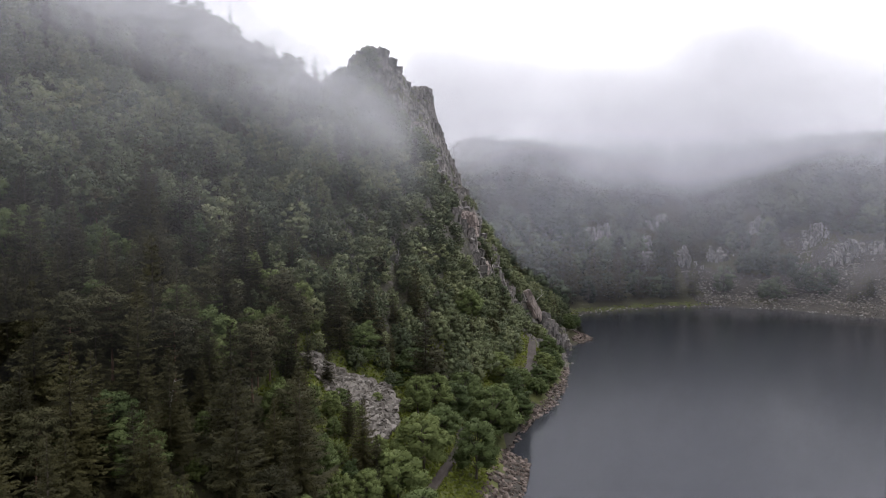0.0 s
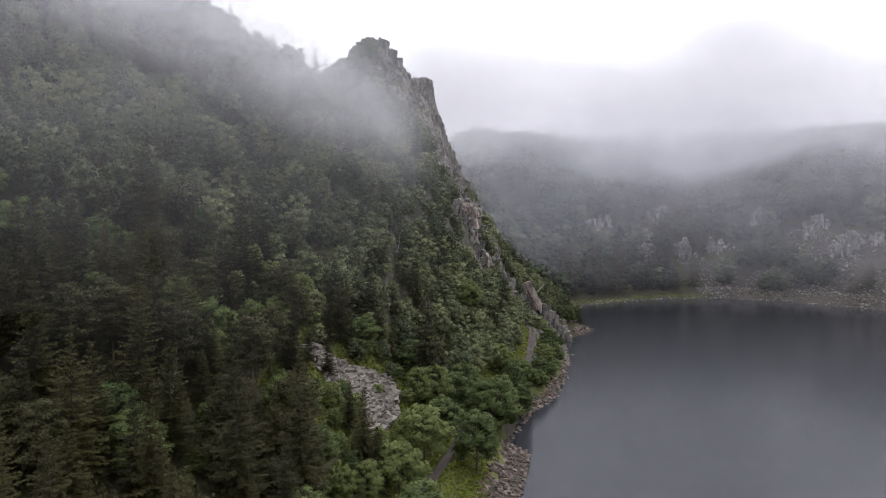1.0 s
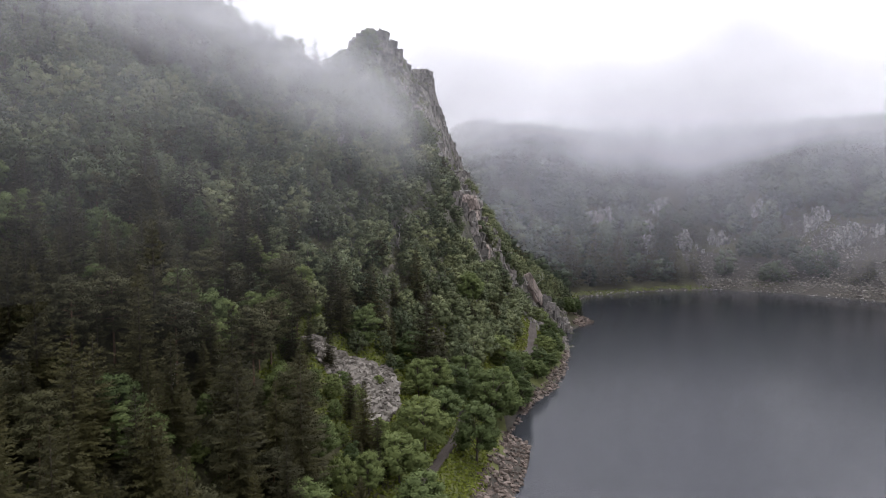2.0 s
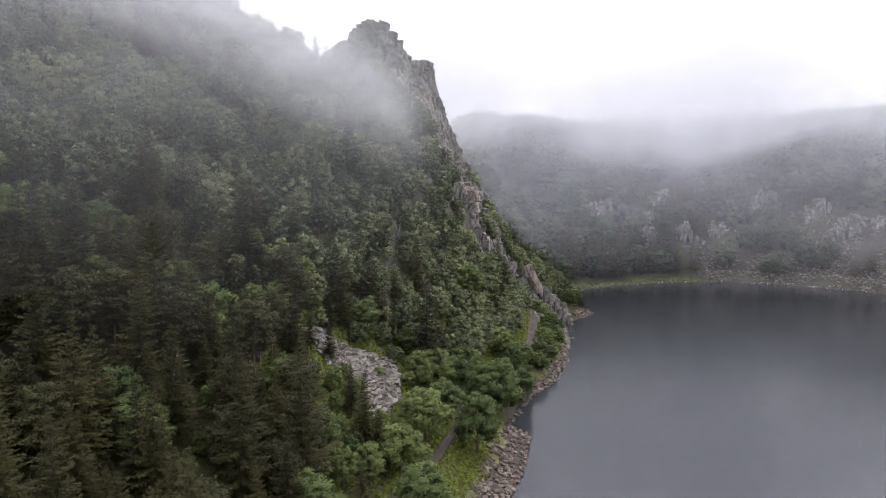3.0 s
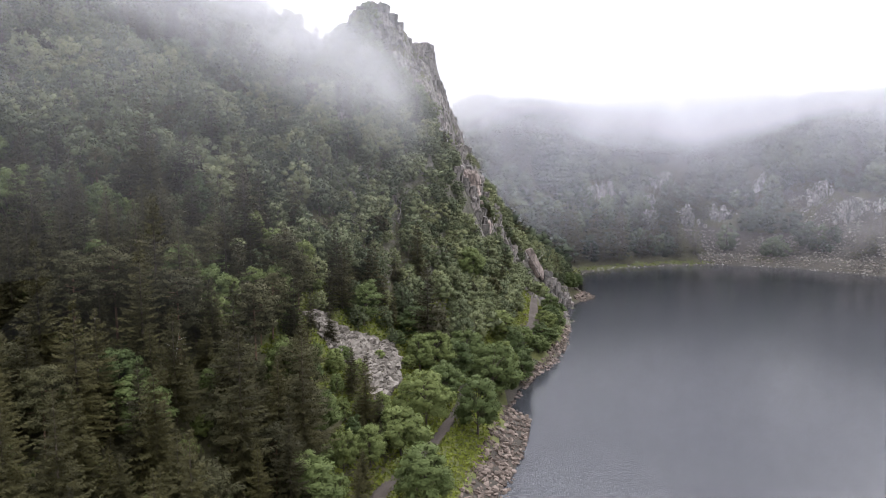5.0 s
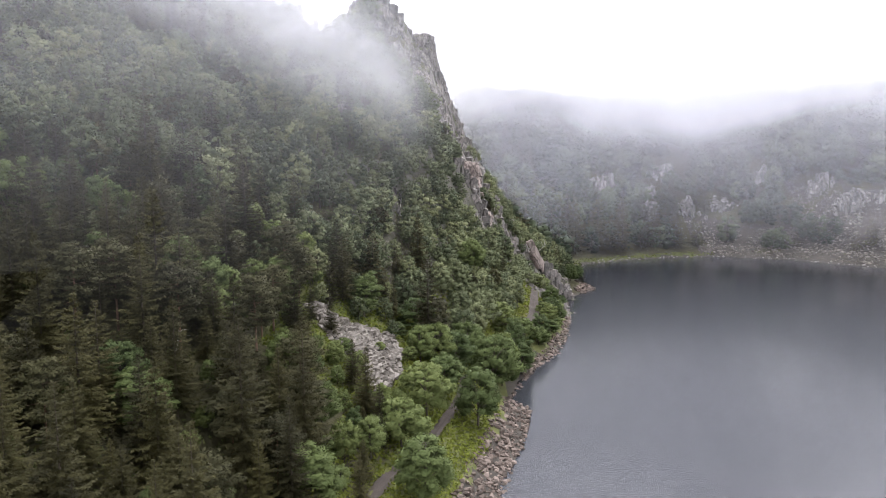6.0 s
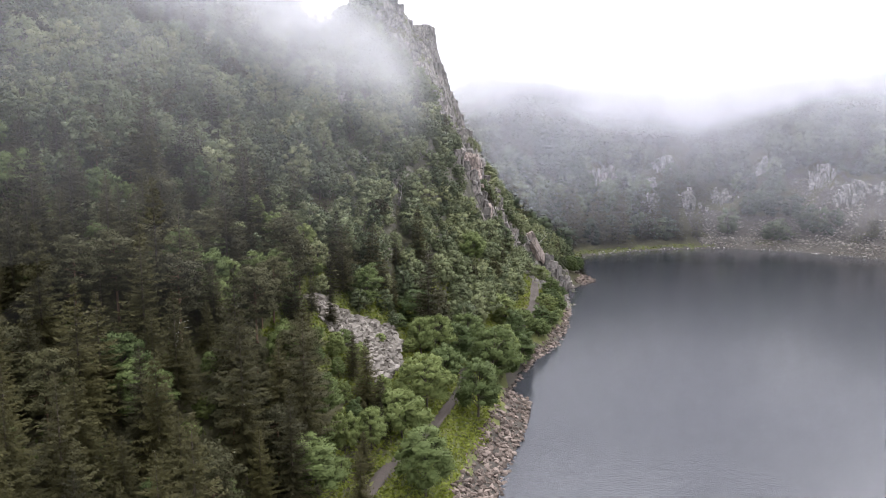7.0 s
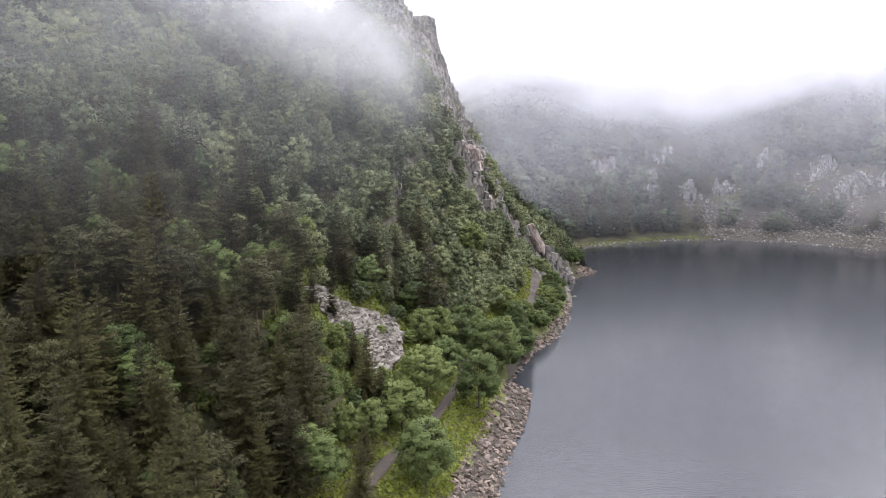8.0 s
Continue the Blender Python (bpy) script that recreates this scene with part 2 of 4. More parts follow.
def cloud_material(name, ramps, peak, scale, ragged_by=14.0, stretch=(0.6, 1, 1), holes=0.5, white=(0.60, 0.60, 0.63, 1), sag=()):
    """White droplets. ramps: (x, y and z weights, from, to): the cloud thickens as the weighted sum goes from the first to the second value;
    ragged by a wide noise, and broken by a finer one."""
    m, n, l, out = nodes_of(name)
    pos = n.new("ShaderNodeNewGeometry").outputs["Position"]
    sep = n.new("ShaderNodeSeparateXYZ")
    l.new(pos, sep.inputs[0])
    wide = arith(n, l, "MULTIPLY", arith(n, l, "SUBTRACT", noise_node(n, l, scale, 5, 0.58, vec=pos, stretch=stretch), 0.5), ragged_by * 2)
    # how far the cloud's base rises or hangs down along x
    if sag:
        x0, x1 = sag[0][0], sag[-1][0]
        along = arith(n, l, "DIVIDE", arith(n, l, "SUBTRACT", sep.outputs["X"], x0), x1 - x0)
        curve = ramp(n, l, along, [((x - x0) / (x1 - x0), (dz / 60 + 0.5,) * 3) for x, dz in sag])
        wide = arith(n, l, "ADD", wide, arith(n, l, "MULTIPLY", arith(n, l, "SUBTRACT", curve, 0.5), 60.0))
    fac = None
    for ax, ay, az, lo, hi in ramps:
        u = arith(n, l, "ADD", arith(n, l, "MULTIPLY", sep.outputs["X"], ax), arith(n, l, "MULTIPLY", sep.outputs["Z"], az))
        u = arith(n, l, "ADD", arith(n, l, "ADD", u, arith(n, l, "MULTIPLY", sep.outputs["Y"], ay)), wide if az else 0.0)
        mr = n.new("ShaderNodeMapRange")
        mr.interpolation_type = "SMOOTHERSTEP"
        mr.inputs["From Min"].default_value, mr.inputs["From Max"].default_value = lo, hi
        l.new(u, mr.inputs["Value"])
        fac = mr.outputs[0] if fac is None else arith(n, l, "MULTIPLY", fac, mr.outputs[0])
    patchy = noise_node(n, l, scale * 2.2, 4, 0.55, vec=pos, stretch=stretch)
    mr = n.new("ShaderNodeMapRange")
    mr.inputs["From Min"].default_value, mr.inputs["From Max"].default_value = 0.3, 0.65
    mr.inputs["To Min"].default_value, mr.inputs["To Max"].default_value = peak * (1 - holes), peak
    l.new(patchy, mr.inputs["Value"])
    fac = arith(n, l, "MULTIPLY", fac, mr.outputs[0])
    # single droplets: the finest grain of a thick cloud
    if peak > 0.245:
        drops = n.new("ShaderNodeTexWhiteNoise")
        l.new(pos, drops.inputs["Vector"])
        fac = arith(n, l, "MINIMUM", arith(n, l, "MULTIPLY", fac, arith(n, l, "ADD", arith(n, l, "MULTIPLY", drops.outputs["Value"], 1.8), 0.1)), 1.0)
    d = n.new("ShaderNodeBsdfDiffuse")
    d.inputs["Color"].default_value = white
    tl = n.new("ShaderNodeBsdfTranslucent")
    tl.inputs["Color"].default_value = white
    body = n.new("ShaderNodeMixShader")
    l.new(d.outputs[0], body.inputs[1]), l.new(tl.outputs[0], body.inputs[2])
    body.inputs[0].default_value = 0.6
    clr = n.new("ShaderNodeBsdfTransparent")
    mx = n.new("ShaderNodeMixShader")
    l.new(fac, mx.inputs[0]), l.new(clr.outputs[0], mx.inputs[1]), l.new(body.outputs[0], mx.inputs[2])
    l.new(mx.outputs[0], out.inputs[0])
    return m


# ---------------------------------------------------------------- the lie of the land
# The lake's outline in plan, from behind the camera along the wooded shore, round the head of the lake and back.
LAKE = np.array([(-6, -260), (-5, -60), (1, 30), (4, 70), (7, 99), (14, 128), (17, 143), (14, 150), (16, 158), (21, 172), (30, 188), (36, 206), (40, 228),
                 (43, 252), (47, 268), (60, 287), (58, 305), (62, 330), (71, 358), (95, 372), (121, 382), (150, 386), (183, 372),
                 (214, 342), (250, 290), (290, 200), (310, 60), (300, -120), (240, -260)], float)
rng = np.random.default_rng(7)


def lake_distance(x, y):
    """Metres from the shore, land positive."""
    x, y = np.asarray(x, float), np.asarray(y, float)
    best, inside = np.full(x.shape, 1e9), np.zeros(x.shape, bool)
    for (ax, ay), (bx, by) in zip(LAKE, np.roll(LAKE, -1, 0)):
        dx, dy = bx - ax, by - ay
        k = np.clip(((x - ax) * dx + (y - ay) * dy) / (dx * dx + dy * dy), 0, 1)
        best = np.minimum(best, np.hypot(x - ax - k * dx, y - ay - k * dy))
        cross = ((ay > y) != (by > y)) & (x < (bx - ax) * (y - ay) / (by - ay + 1e-12) + ax)
        inside ^= cross
    return np.where(inside, -best, best)


GRID = np.random.default_rng(3).random((256, 256))


def value_noise(x, y, size):
    u, v = np.asarray(x) / size + 1000, np.asarray(y) / size + 1000
    i, j = np.floor(u).astype(int), np.floor(v).astype(int)
    fu, fv = u - i, v - j
    fu, fv = fu * fu * (3 - 2 * fu), fv * fv * (3 - 2 * fv)
    g = lambda a, b: GRID[a % 256, b % 256]
    return (g(i, j) * (1 - fu) + g(i + 1, j) * fu) * (1 - fv) + (g(i, j + 1) * (1 - fu) + g(i + 1, j + 1) * fu) * fv - 0.5


def rough_noise(x, y, size, octaves=4):
    return sum(value_noise(x + 37 * k, y - 91 * k, size / 2 ** k) / 1.8 ** k for k in range(octaves))


CREST_Y = 284.0
CREST_X = [-400, -180, -95, -79, -57, -46, -42, -38, -35, -30, -22, -20, -15, -13, -5, -3, 1.4, 8, 15, 23, 34, 46, 57]
CREST_Z = [215, 158, 124, 114, 103, 97, 96, 104, 111, 113.5, 111, 107, 105, 100.5, 98, 89, 76, 61, 47, 31, 17, 7, 0]


def height(x, y):
    """Height of the ground above the lake."""
    x, y = np.asarray(x, float), np.asarray(y, float)
    d = lake_distance(x, y) + 1.6 * rough_noise(x, y, 9, 3) * np.clip((y - 20) / 40, 0, 1)
    bench = np.interp(d, [-60, -8, 0, 6, 11, 16], [-14, -2.5, 0, 2.6, 4.2, 4.8])
    far = np.clip((y - 300) / 50, 0, 1) * np.clip((x + 140) / 90, 0, 1)
    near_slope = np.interp(y, [40, 110, 150, 230], [0.40, 0.48, 0.58, 0.60])
    slope = near_slope * (1 - far) + 0.66 * far
    e = np.maximum(d - 16, 0)
    base = bench + slope * e + 0.006 * np.maximum(d - 75, 0) ** 1.5 * (1 - far)
    crest = np.interp(x, CREST_X, CREST_Z)
    off = y - CREST_Y - 5 * rough_noise(x, y, 30, 2)
    w = np.where(off < 0, np.exp(-(np.abs(off) / 96) ** 1.25), np.exp(-(np.abs(off) / 34) ** 1.6)) * (x < 120)
    h = base + np.maximum(crest - base, 0) * w * np.clip((d - 2) / (8 + 0.36 * np.abs(off)), 0, 1)
    lumps = np.clip(e / 30, 0, 1) * (1 - 0.75 * w * (off > -12))
    h = h + lumps * (6.0 * rough_noise(x, y, 34, 4) + far * 10 * rough_noise(x, y, 60, 3))
    cliff = np.clip(crest / 40, 0, 1) * np.clip(w * 2.2 - 0.9, 0, 1) * (x > -45)
    h = h + cliff * 5.0 * np.abs(rough_noise(x * 1.3, y, 11, 3))
    h = h - np.clip((y - 296) / 40, 0, 1) * np.clip((20 - x) / 40, 0, 1) * np.maximum(h - 55, 0) * 0.85
    k = np.clip(far * 1.5, 0, 1)
    top, knee = 210 - 118 * k + 24 * (1 - 0.85 * k) * rough_noise(x, y, 300, 3), 40 - 24 * k
    return np.where(h > top - knee, top - knee * np.exp(-np.maximum(h - top + knee, 0) / knee), h)


def mesh_from(name, verts, faces, mats, smooth=False, mat_index=None, normals=None):
    """One mesh from numpy arrays: faces (n, 3) or (n, 4). normals: one for each vertex, to round a crown of single leaves."""
    me = bpy.data.meshes.new(name)
    verts, faces = np.asarray(verts, np.float32), np.asarray(faces, np.int32)
    k = faces.shape[1]
    me.vertices.add(len(verts)), me.loops.add(faces.size), me.polygons.add(len(faces))
    me.vertices.foreach_set("co", verts.ravel())
    me.loops.foreach_set("vertex_index", faces.ravel())
    me.polygons.foreach_set("loop_start", np.arange(0, faces.size, k, dtype=np.int32))
    me.polygons.foreach_set("use_smooth", np.full(len(faces), smooth))
    for m in mats:
        me.materials.append(m)
    if mat_index is not None:
        me.polygons.foreach_set("material_index", np.asarray(mat_index, np.int32))
    me.update(calc_edges=True)
    me.validate()
    if normals is not None and len(normals) == len(me.vertices):
        me.polygons.foreach_set("use_smooth", np.full(len(me.polygons), True))
        me.normals_split_custom_set_from_vertices(np.asarray(normals, np.float32).tolist())
    return me


def sheet(xs, ys, zf):
    gx, gy = np.meshgrid(xs, ys)
    z = zf(gx, gy)
    v = np.stack([gx, gy, z], -1).reshape(-1, 3)
    nx, ny = len(xs), len(ys)
    i = (np.arange(ny - 1)[:, None] * nx + np.arange(nx - 1)).ravel()
    return v, np.stack([i, i + 1, i + nx + 1, i + nx], 1)


def graded(lo, a, b, hi, step, grow=1.22):
    """Even steps between a and b, then wider and wider ones out to lo and hi."""
    mid = list(np.arange(a, b + step, step))
    left, right, s = [a], [mid[-1]], step
    while left[-1] > lo:
        s *= grow
        left.append(left[-1] - s)
    s = step
    while right[-1] < hi:
        s *= grow
        right.append(right[-1] + s)
    return np.array(left[:0:-1] + mid + right[1:])


v, f = sheet(graded(-2600, -140, 240, 2600, 1.9), graded(-2200, 40, 440, 2800, 1.9), height)
mid = v[f].mean(1)
mid_d = lake_distance(mid[:, 0], mid[:, 1]) + 3 * rough_noise(mid[:, 0], mid[:, 1], 7, 2)
far_open = (mid[:, 1] > 320) & (((mid[:, 0] > 141) & (mid_d < 34)) | ((mid[:, 0] > 203) & (mid_d < 64)))
rubble = (far_open & (rough_noise(mid[:, 0], mid[:, 1], 16, 2) > -0.25)) | (mid_d < np.where(mid[:, 1] < 262, np.interp(mid[:, 1], [100, 146, 152, 168, 178, 205, 225], [5.5, 4, 0.5, 0.6, 2.6, 2.4, 0.8]), 1.6))
meadow = ~rubble & (((mid_d < 17) & (mid[:, 1] > 60) & (mid[:, 1] < 262) & (mid[:, 0] < 60)) | ((mid[:, 0] > -30) & (mid[:, 0] < -2) & (mid[:, 1] > 108) & (mid[:, 1] < 156)) | ((mid_d < 4.2) & (mid[:, 1] > 330) & (mid[:, 0] < 140)))
ground = new("ground", mesh_from("ground", v, f, [M_GROUND, M_RUBBLE, M_MEADOW], smooth=True, mat_index=np.where(rubble, 1, np.where(meadow, 2, 0))))
tagged(ground, "steep grassy and rocky mountainside round the lake", "ground", kind="structure")

v, f = sheet(graded(-10, 0, 300, 330, 10), graded(-300, -100, 400, 430, 10), lambda x, y: 0 * x)
lake = new("water", mesh_from("water", v, f, [M_WATER], smooth=True))
tagged(lake, "dark calm lake water with faint ripples", "water", kind="structure")


# ---------------------------------------------------------------- trees
def tapered(path, r0, r1, sides=6):
    """A tapered tube along a list of points."""
    path = [Vector(p) for p in path]
    v, f = [], []
    for i, p in enumerate(path):
        r = r0 + (r1 - r0) * i / (len(path) - 1)
        way = (path[min(i + 1, len(path) - 1)] - path[max(i - 1, 0)]).normalized()
        a = way.orthogonal().normalized()
        b = way.cross(a)
        for k in range(sides):
            t = 2 * math.pi * k / sides
            v.append(p + r * (math.cos(t) * a + math.sin(t) * b))
    for i in range(len(path) - 1):
        for k in range(sides):
            q = i * sides
            f.append((q + k, q + (k + 1) % sides, q + sides + (k + 1) % sides, q + sides + k))
    return [tuple(p) for p in v], f


def joined(pieces):
    vs, fs, ns, n = [], [], [], 0
    for v, f, *own in pieces:
        v, f = np.asarray(v, np.float32).reshape(-1, 3), np.asarray(f, np.int32)
        vs.append(v), fs.append(f + n)
        ns += own
        n += len(v)
    return (np.concatenate(vs), np.concatenate(fs), *([np.concatenate(ns)] if ns else []))


def leaf_sprays(centres, sizes, normals, g, aspect=1.5, spread=0.45, rounded=None):
    """A pointed leaf spray at each centre, facing about its normal."""
    n = len(centres)
    nrm = normals / (np.linalg.norm(normals, axis=1)[:, None] + 1e-9) + g.normal(0, spread, (n, 3))
    nrm /= np.linalg.norm(nrm, axis=1)[:, None] + 1e-9
    t = g.normal(0, 1, (n, 3))
    t -= (t * nrm).sum(1)[:, None] * nrm
    t /= np.linalg.norm(t, axis=1)[:, None] + 1e-9
    b = np.cross(nrm, t)
    s = sizes[:, None]
    q = np.stack([centres - t * s * aspect / 2 - b * s / 2, centres + t * s * aspect / 2, centres - t * s * aspect * 0.4 + b * s / 2], 1)
    own = []
    if rounded is not None:
        r = rounded / (np.linalg.norm(rounded, axis=1)[:, None] + 1e-9) + 0.75 * nrm
        own = [np.repeat(r / (np.linalg.norm(r, axis=1)[:, None] + 1e-9), 3, axis=0)]
    return (q.reshape(-1, 3), np.arange(3 * n).reshape(n, 3), *own)


def ball_arrays(rounds):
    bm = bmesh.new()
    bmesh.ops.create_icosphere(bm, subdivisions=rounds, radius=1.0)
    v, f = np.array([p.co[:] for p in bm.verts]), np.array([[p.index for p in q.verts] for q in bm.faces])
    bm.free()
    return v, f


BALLS = {1: ball_arrays(1), 2: ball_arrays(2)}


def broadleaf(g, h, wide, leaves, clumps, size, rounds=2, low=0.24, core=0.6):
    """Trunk with limbs, and a crown of uneven leafy boughs, each a dense lump bristling with sprays. Returns trunk and crown arrays."""
    lean = g.normal(0, 0.05, 2)
    pieces = [tapered([(0, 0, -0.8), (lean[0] * h * 0.3, lean[1] * h * 0.3, h * 0.3), (lean[0] * h, lean[1] * h, h * 0.82)], 0.022 * h, 0.005 * h)]
    cs, rs = [], []
    squash = g.uniform(0.85, 1.15, 2)
    for k in range(clumps):
        u = (k + 0.5) / clumps
        zz = low + (0.92 - low) * u ** 0.85
        prof = math.sin(math.pi * min(1, (zz + 0.06) / 1.06)) ** 0.65
        a = k * 2.399 + g.normal(0, 0.35)
        rad = wide / 2 * prof * g.uniform(0.5, 0.95)
        c = np.array([math.cos(a) * rad * squash[0] + lean[0] * h * zz, math.sin(a) * rad * squash[1] + lean[1] * h * zz, h * (zz + g.normal(0, 0.035))])
        cs.append(c)
        rs.append(wide * g.uniform(0.10, 0.19) * (24 / clumps) ** 0.4 * (1.1 - 0.3 * u))
        if k % 3 == 0:
            s = (lean[0] * h * zz * 0.6, lean[1] * h * zz * 0.6, h * zz * 0.62)
            pieces.append(tapered([s, (np.array(s) + c) / 2 + [0, 0, 0.03 * h], c], 0.008 * h, 0.002 * h, 4))
    cen, nor, siz, rnd, lumps = [], [], [], [], []
    middle = np.array([lean[0] * h * 0.5, lean[1] * h * 0.5, h * 0.48])
    shares = np.array(rs) ** 2
    bv, bf = BALLS[rounds]
    for c, r, share in zip(cs, rs, shares / shares.sum()):
        per = max(6, int(leaves * share))
        form = np.array([1.15, 1.15, 0.85]) * g.uniform(0.75, 1.3, 3)
        v = bv * (core * r * (1 + g.normal(0, 0.2, (len(bv), 1)))) * form
        away = 0.75 * (c - middle) / (wide / 2)
        q = bv / form + away + [0, 0, 0.15]
        lumps.append((v + c, bf, q / np.linalg.norm(q, axis=1)[:, None]))
        d = g.normal(0, 1, (per, 3))
        d /= np.linalg.norm(d, axis=1)[:, None]
        d[:, 2] = np.where(d[:, 2] < -0.5, -d[:, 2], d[:, 2])
        cen.append(c + d * r * form * (0.5 + 0.75 * g.random((per, 1))))
        nor.append(d + [0, 0, 0.25])
        rnd.append(d + away + [0, 0, 0.2])
        siz.append(size * (0.6 + 0.8 * g.random(per)))
    return joined(pieces), joined([leaf_sprays(np.concatenate(cen), np.concatenate(siz), np.concatenate(nor), g, rounded=np.concatenate(rnd)), *lumps])


def spruce(g, h, wide, whorls, arms, twigs, fringe=0.27):
    """Straight trunk, and whorls of drooping arms fringed with twigs."""
    trunk = tapered([(0, 0, -0.8), (0, 0, h * 0.5), (0, 0, h * 0.97)], 0.012 * h, 0.001 * h)
    v, f = [], []
    for i in range(whorls):
        u = (i + g.random() * 0.6) / whorls
        z0 = h * (0.10 + 0.89 * u)
        reach = wide / 2 * (1 - u) ** 0.8 * (0.9 + 0.2 * g.random()) + 0.12
        for k in range(max(4, int(arms * (1 - 0.45 * u)))):
            a = 2 * math.pi * (k + g.random() * 0.7) / max(4, int(arms * (1 - 0.45 * u))) + i * 1.3
            L = reach * (0.45 + 0.75 * g.random())
            out, side = np.array([math.cos(a), math.sin(a), 0]), np.array([-math.sin(a), math.cos(a), 0])
            z1 = z0 + g.normal(0, 0.35) * h / whorls
            droop = 0.35 - 0.55 * u + g.normal(0, 0.08)
            for s in range(twigs):
                t = (s + 0.6) / twigs
                c = out * L * t + np.array([0, 0, z1 - droop * L * t + 0.22 * L * t * t])
                w = fringe * L * (1 - 0.75 * t) + 0.10
                for sg in (-1, 1):
                    ww = w * (0.55 + 0.8 * g.random())
                    tip = c + out * ww * (0.4 + 0.7 * g.random()) + side * sg * ww + np.array([0, 0, -0.25 * ww + g.normal(0, 0.10)])
                    q = len(v)
                    th = L / twigs * 0.75
                    v += [c - out * th * 0.5, c + out * th * 0.6, tip + out * 0.06, tip - out * th * 0.45 + np.array([0, 0, -0.10 * w])]
                    f.append((q, q + 1, q + 2, q + 3))
    return (np.array(trunk[0]), np.array(trunk[1])), (np.array(v), np.array(f))


def pine(g, h, wide, clumps, needles, size):
    """Bare reddish trunk, crooked limbs, and flat tiers of needle tufts near the top."""
    bend = g.normal(0, 0.03 * h, 2)
    trunk = [tapered([(0, 0, -0.8), (bend[0] * 0.5, bend[1] * 0.5, h * 0.45), (bend[0], bend[1], h * 0.95)], 0.017 * h, 0.004 * h)]
    cen, nor, siz, rnd = [], [], [], []
    for k in range(clumps):
        u = (k + 0.5) / clumps
        z = h * (0.38 + 0.60 * u)
        a = k * 2.399 + g.normal(0, 0.4)
        rad = wide / 2 * (0.25 + 0.85 * math.sin(math.pi * (0.15 + 0.80 * u))) * (0.25 + 0.75 * g.random())
        c = np.array([math.cos(a) * rad + bend[0] * z / h, math.sin(a) * rad + bend[1] * z / h, z + g.normal(0, 0.02) * h])
        s = np.array([bend[0] * z / h, bend[1] * z / h, z - 0.04 * h])
        trunk.append(tapered([s, (s + c) / 2 + [0, 0, -0.01 * h], c], 0.004 * h, 0.001 * h, 4))
        d = g.normal(0, 1, (needles, 3))
        d /= np.linalg.norm(d, axis=1)[:, None]
        r = wide * (0.13 + 0.07 * g.random())
        cen.append(c + d * r * [1.2, 1.2, 0.45] * (0.3 + 0.7 * g.random((needles, 1))))
        nor.append(d * [0.6, 0.6, 1] + [0, 0, 0.6])
        rnd.append(d * [1, 1, 0.8] + 0.5 * (c - [0, 0, h * 0.6]) / (wide / 2) + [0, 0, 0.35])
        siz.append(size * (0.6 + 0.8 * g.random(needles)))
    return joined(trunk), leaf_sprays(np.concatenate(cen), np.concatenate(siz), np.concatenate(nor), g, 2.8, rounded=np.concatenate(rnd))


def tree_proto(name, label, category, arrays, bark, leaf):
    ob = new(name)
    for part_name, (v, f, *own), m in (("trunk", arrays[0], bark), ("crown", arrays[1], leaf)):
        p = new(part_name, mesh_from(part_name, v, f, [m], smooth=part_name == "trunk", normals=own[0] if own else None))
        p.parent = ob
    tagged(ob, label, category)
    return ob


tg = np.random.default_rng(11)
SPRUCES = [tree_proto("spruce_tree", "dark green spruce with drooping branches on the slope", "spruce tree", spruce(tg, h, w, 26, 10, 15, 0.17), M_BARK, M_SPRUCE) for h, w in ((15.5, 7.4), (12.5, 6.4), (18.5, 8.4))]
PINES = [tree_proto("pine_tree", "grey-green pine with a bare reddish trunk", "pine tree", pine(tg, h, w, 44, 200, 0.135), M_PINE_BARK, M_PINE) for h, w in ((12, 6.6), (10, 5.6))]
BROADS = [tree_proto("broadleaf_tree", "rounded green broadleaf tree in full summer leaf", "broadleaf tree", broadleaf(tg, h, w, 10500, 60, 0.19), M_BARK, M_LEAF) for h, w in ((9.5, 7.0), (7.5, 6.2), (11, 7.0), (6, 5.2))]
LOW = {  # lighter builds for the woods farther off
    "spruce": [spruce(tg, 12, 5.2, 22, 9, 3, 0.42) for _ in range(3)],
    "pine": [pine(tg, 10, 5.5, 24, 36, 0.5) for _ in range(2)],
    "broad": [broadleaf(tg, 9, 6.8, 1350, 30, 0.32, 1, 0.16) for _ in range(5)],
}
BUSHES = [broadleaf(tg, 5, 5.2, 560, 16, 0.30, 1, 0.10) for _ in range(5)]
TINY = {
    "spruce": [spruce(tg, 14, 5.4, 13, 7, 2, 0.75) for _ in range(3)],
    "broad": [broadleaf(tg, 9, 7.0, 240, 16, 0.5, 1, 0.06, 0.85) for _ in range(5)],
}


def in_view(x, y, z, margin=1.12):
    """Whether the wedge of land that the drone overlooks holds the place."""
    return (np.abs(x) < (0.65 * margin) * np.maximum(y, 1) + 8) & (y > 22)


def woods_sites(gap):
    """Uneven sites for trees over the mountainside, one every gap metres or so."""
    xs, ys = np.arange(-270, 330, gap), np.arange(24, 560, gap)
    gx, gy = np.meshgrid(xs, ys)
    gx = (gx + (np.arange(len(ys)) % 2)[:, None] * gap / 2 + rng.uniform(-0.38, 0.38, gx.shape) * gap).ravel()
    gy = (gy + rng.uniform(-0.38, 0.38, gy.shape) * gap).ravel()
    return gx, gy


def in_outline(x, y, outline):
    x, y = np.asarray(x, float), np.asarray(y, float)
    inside = np.zeros(x.shape, bool)
    for (ax, ay), (bx, by) in zip(outline, outline[1:] + outline[:1]):
        inside ^= ((ay > y) != (by > y)) & (x < (bx - ax) * (y - ay) / (by - ay + 1e-12) + ax)
    return inside


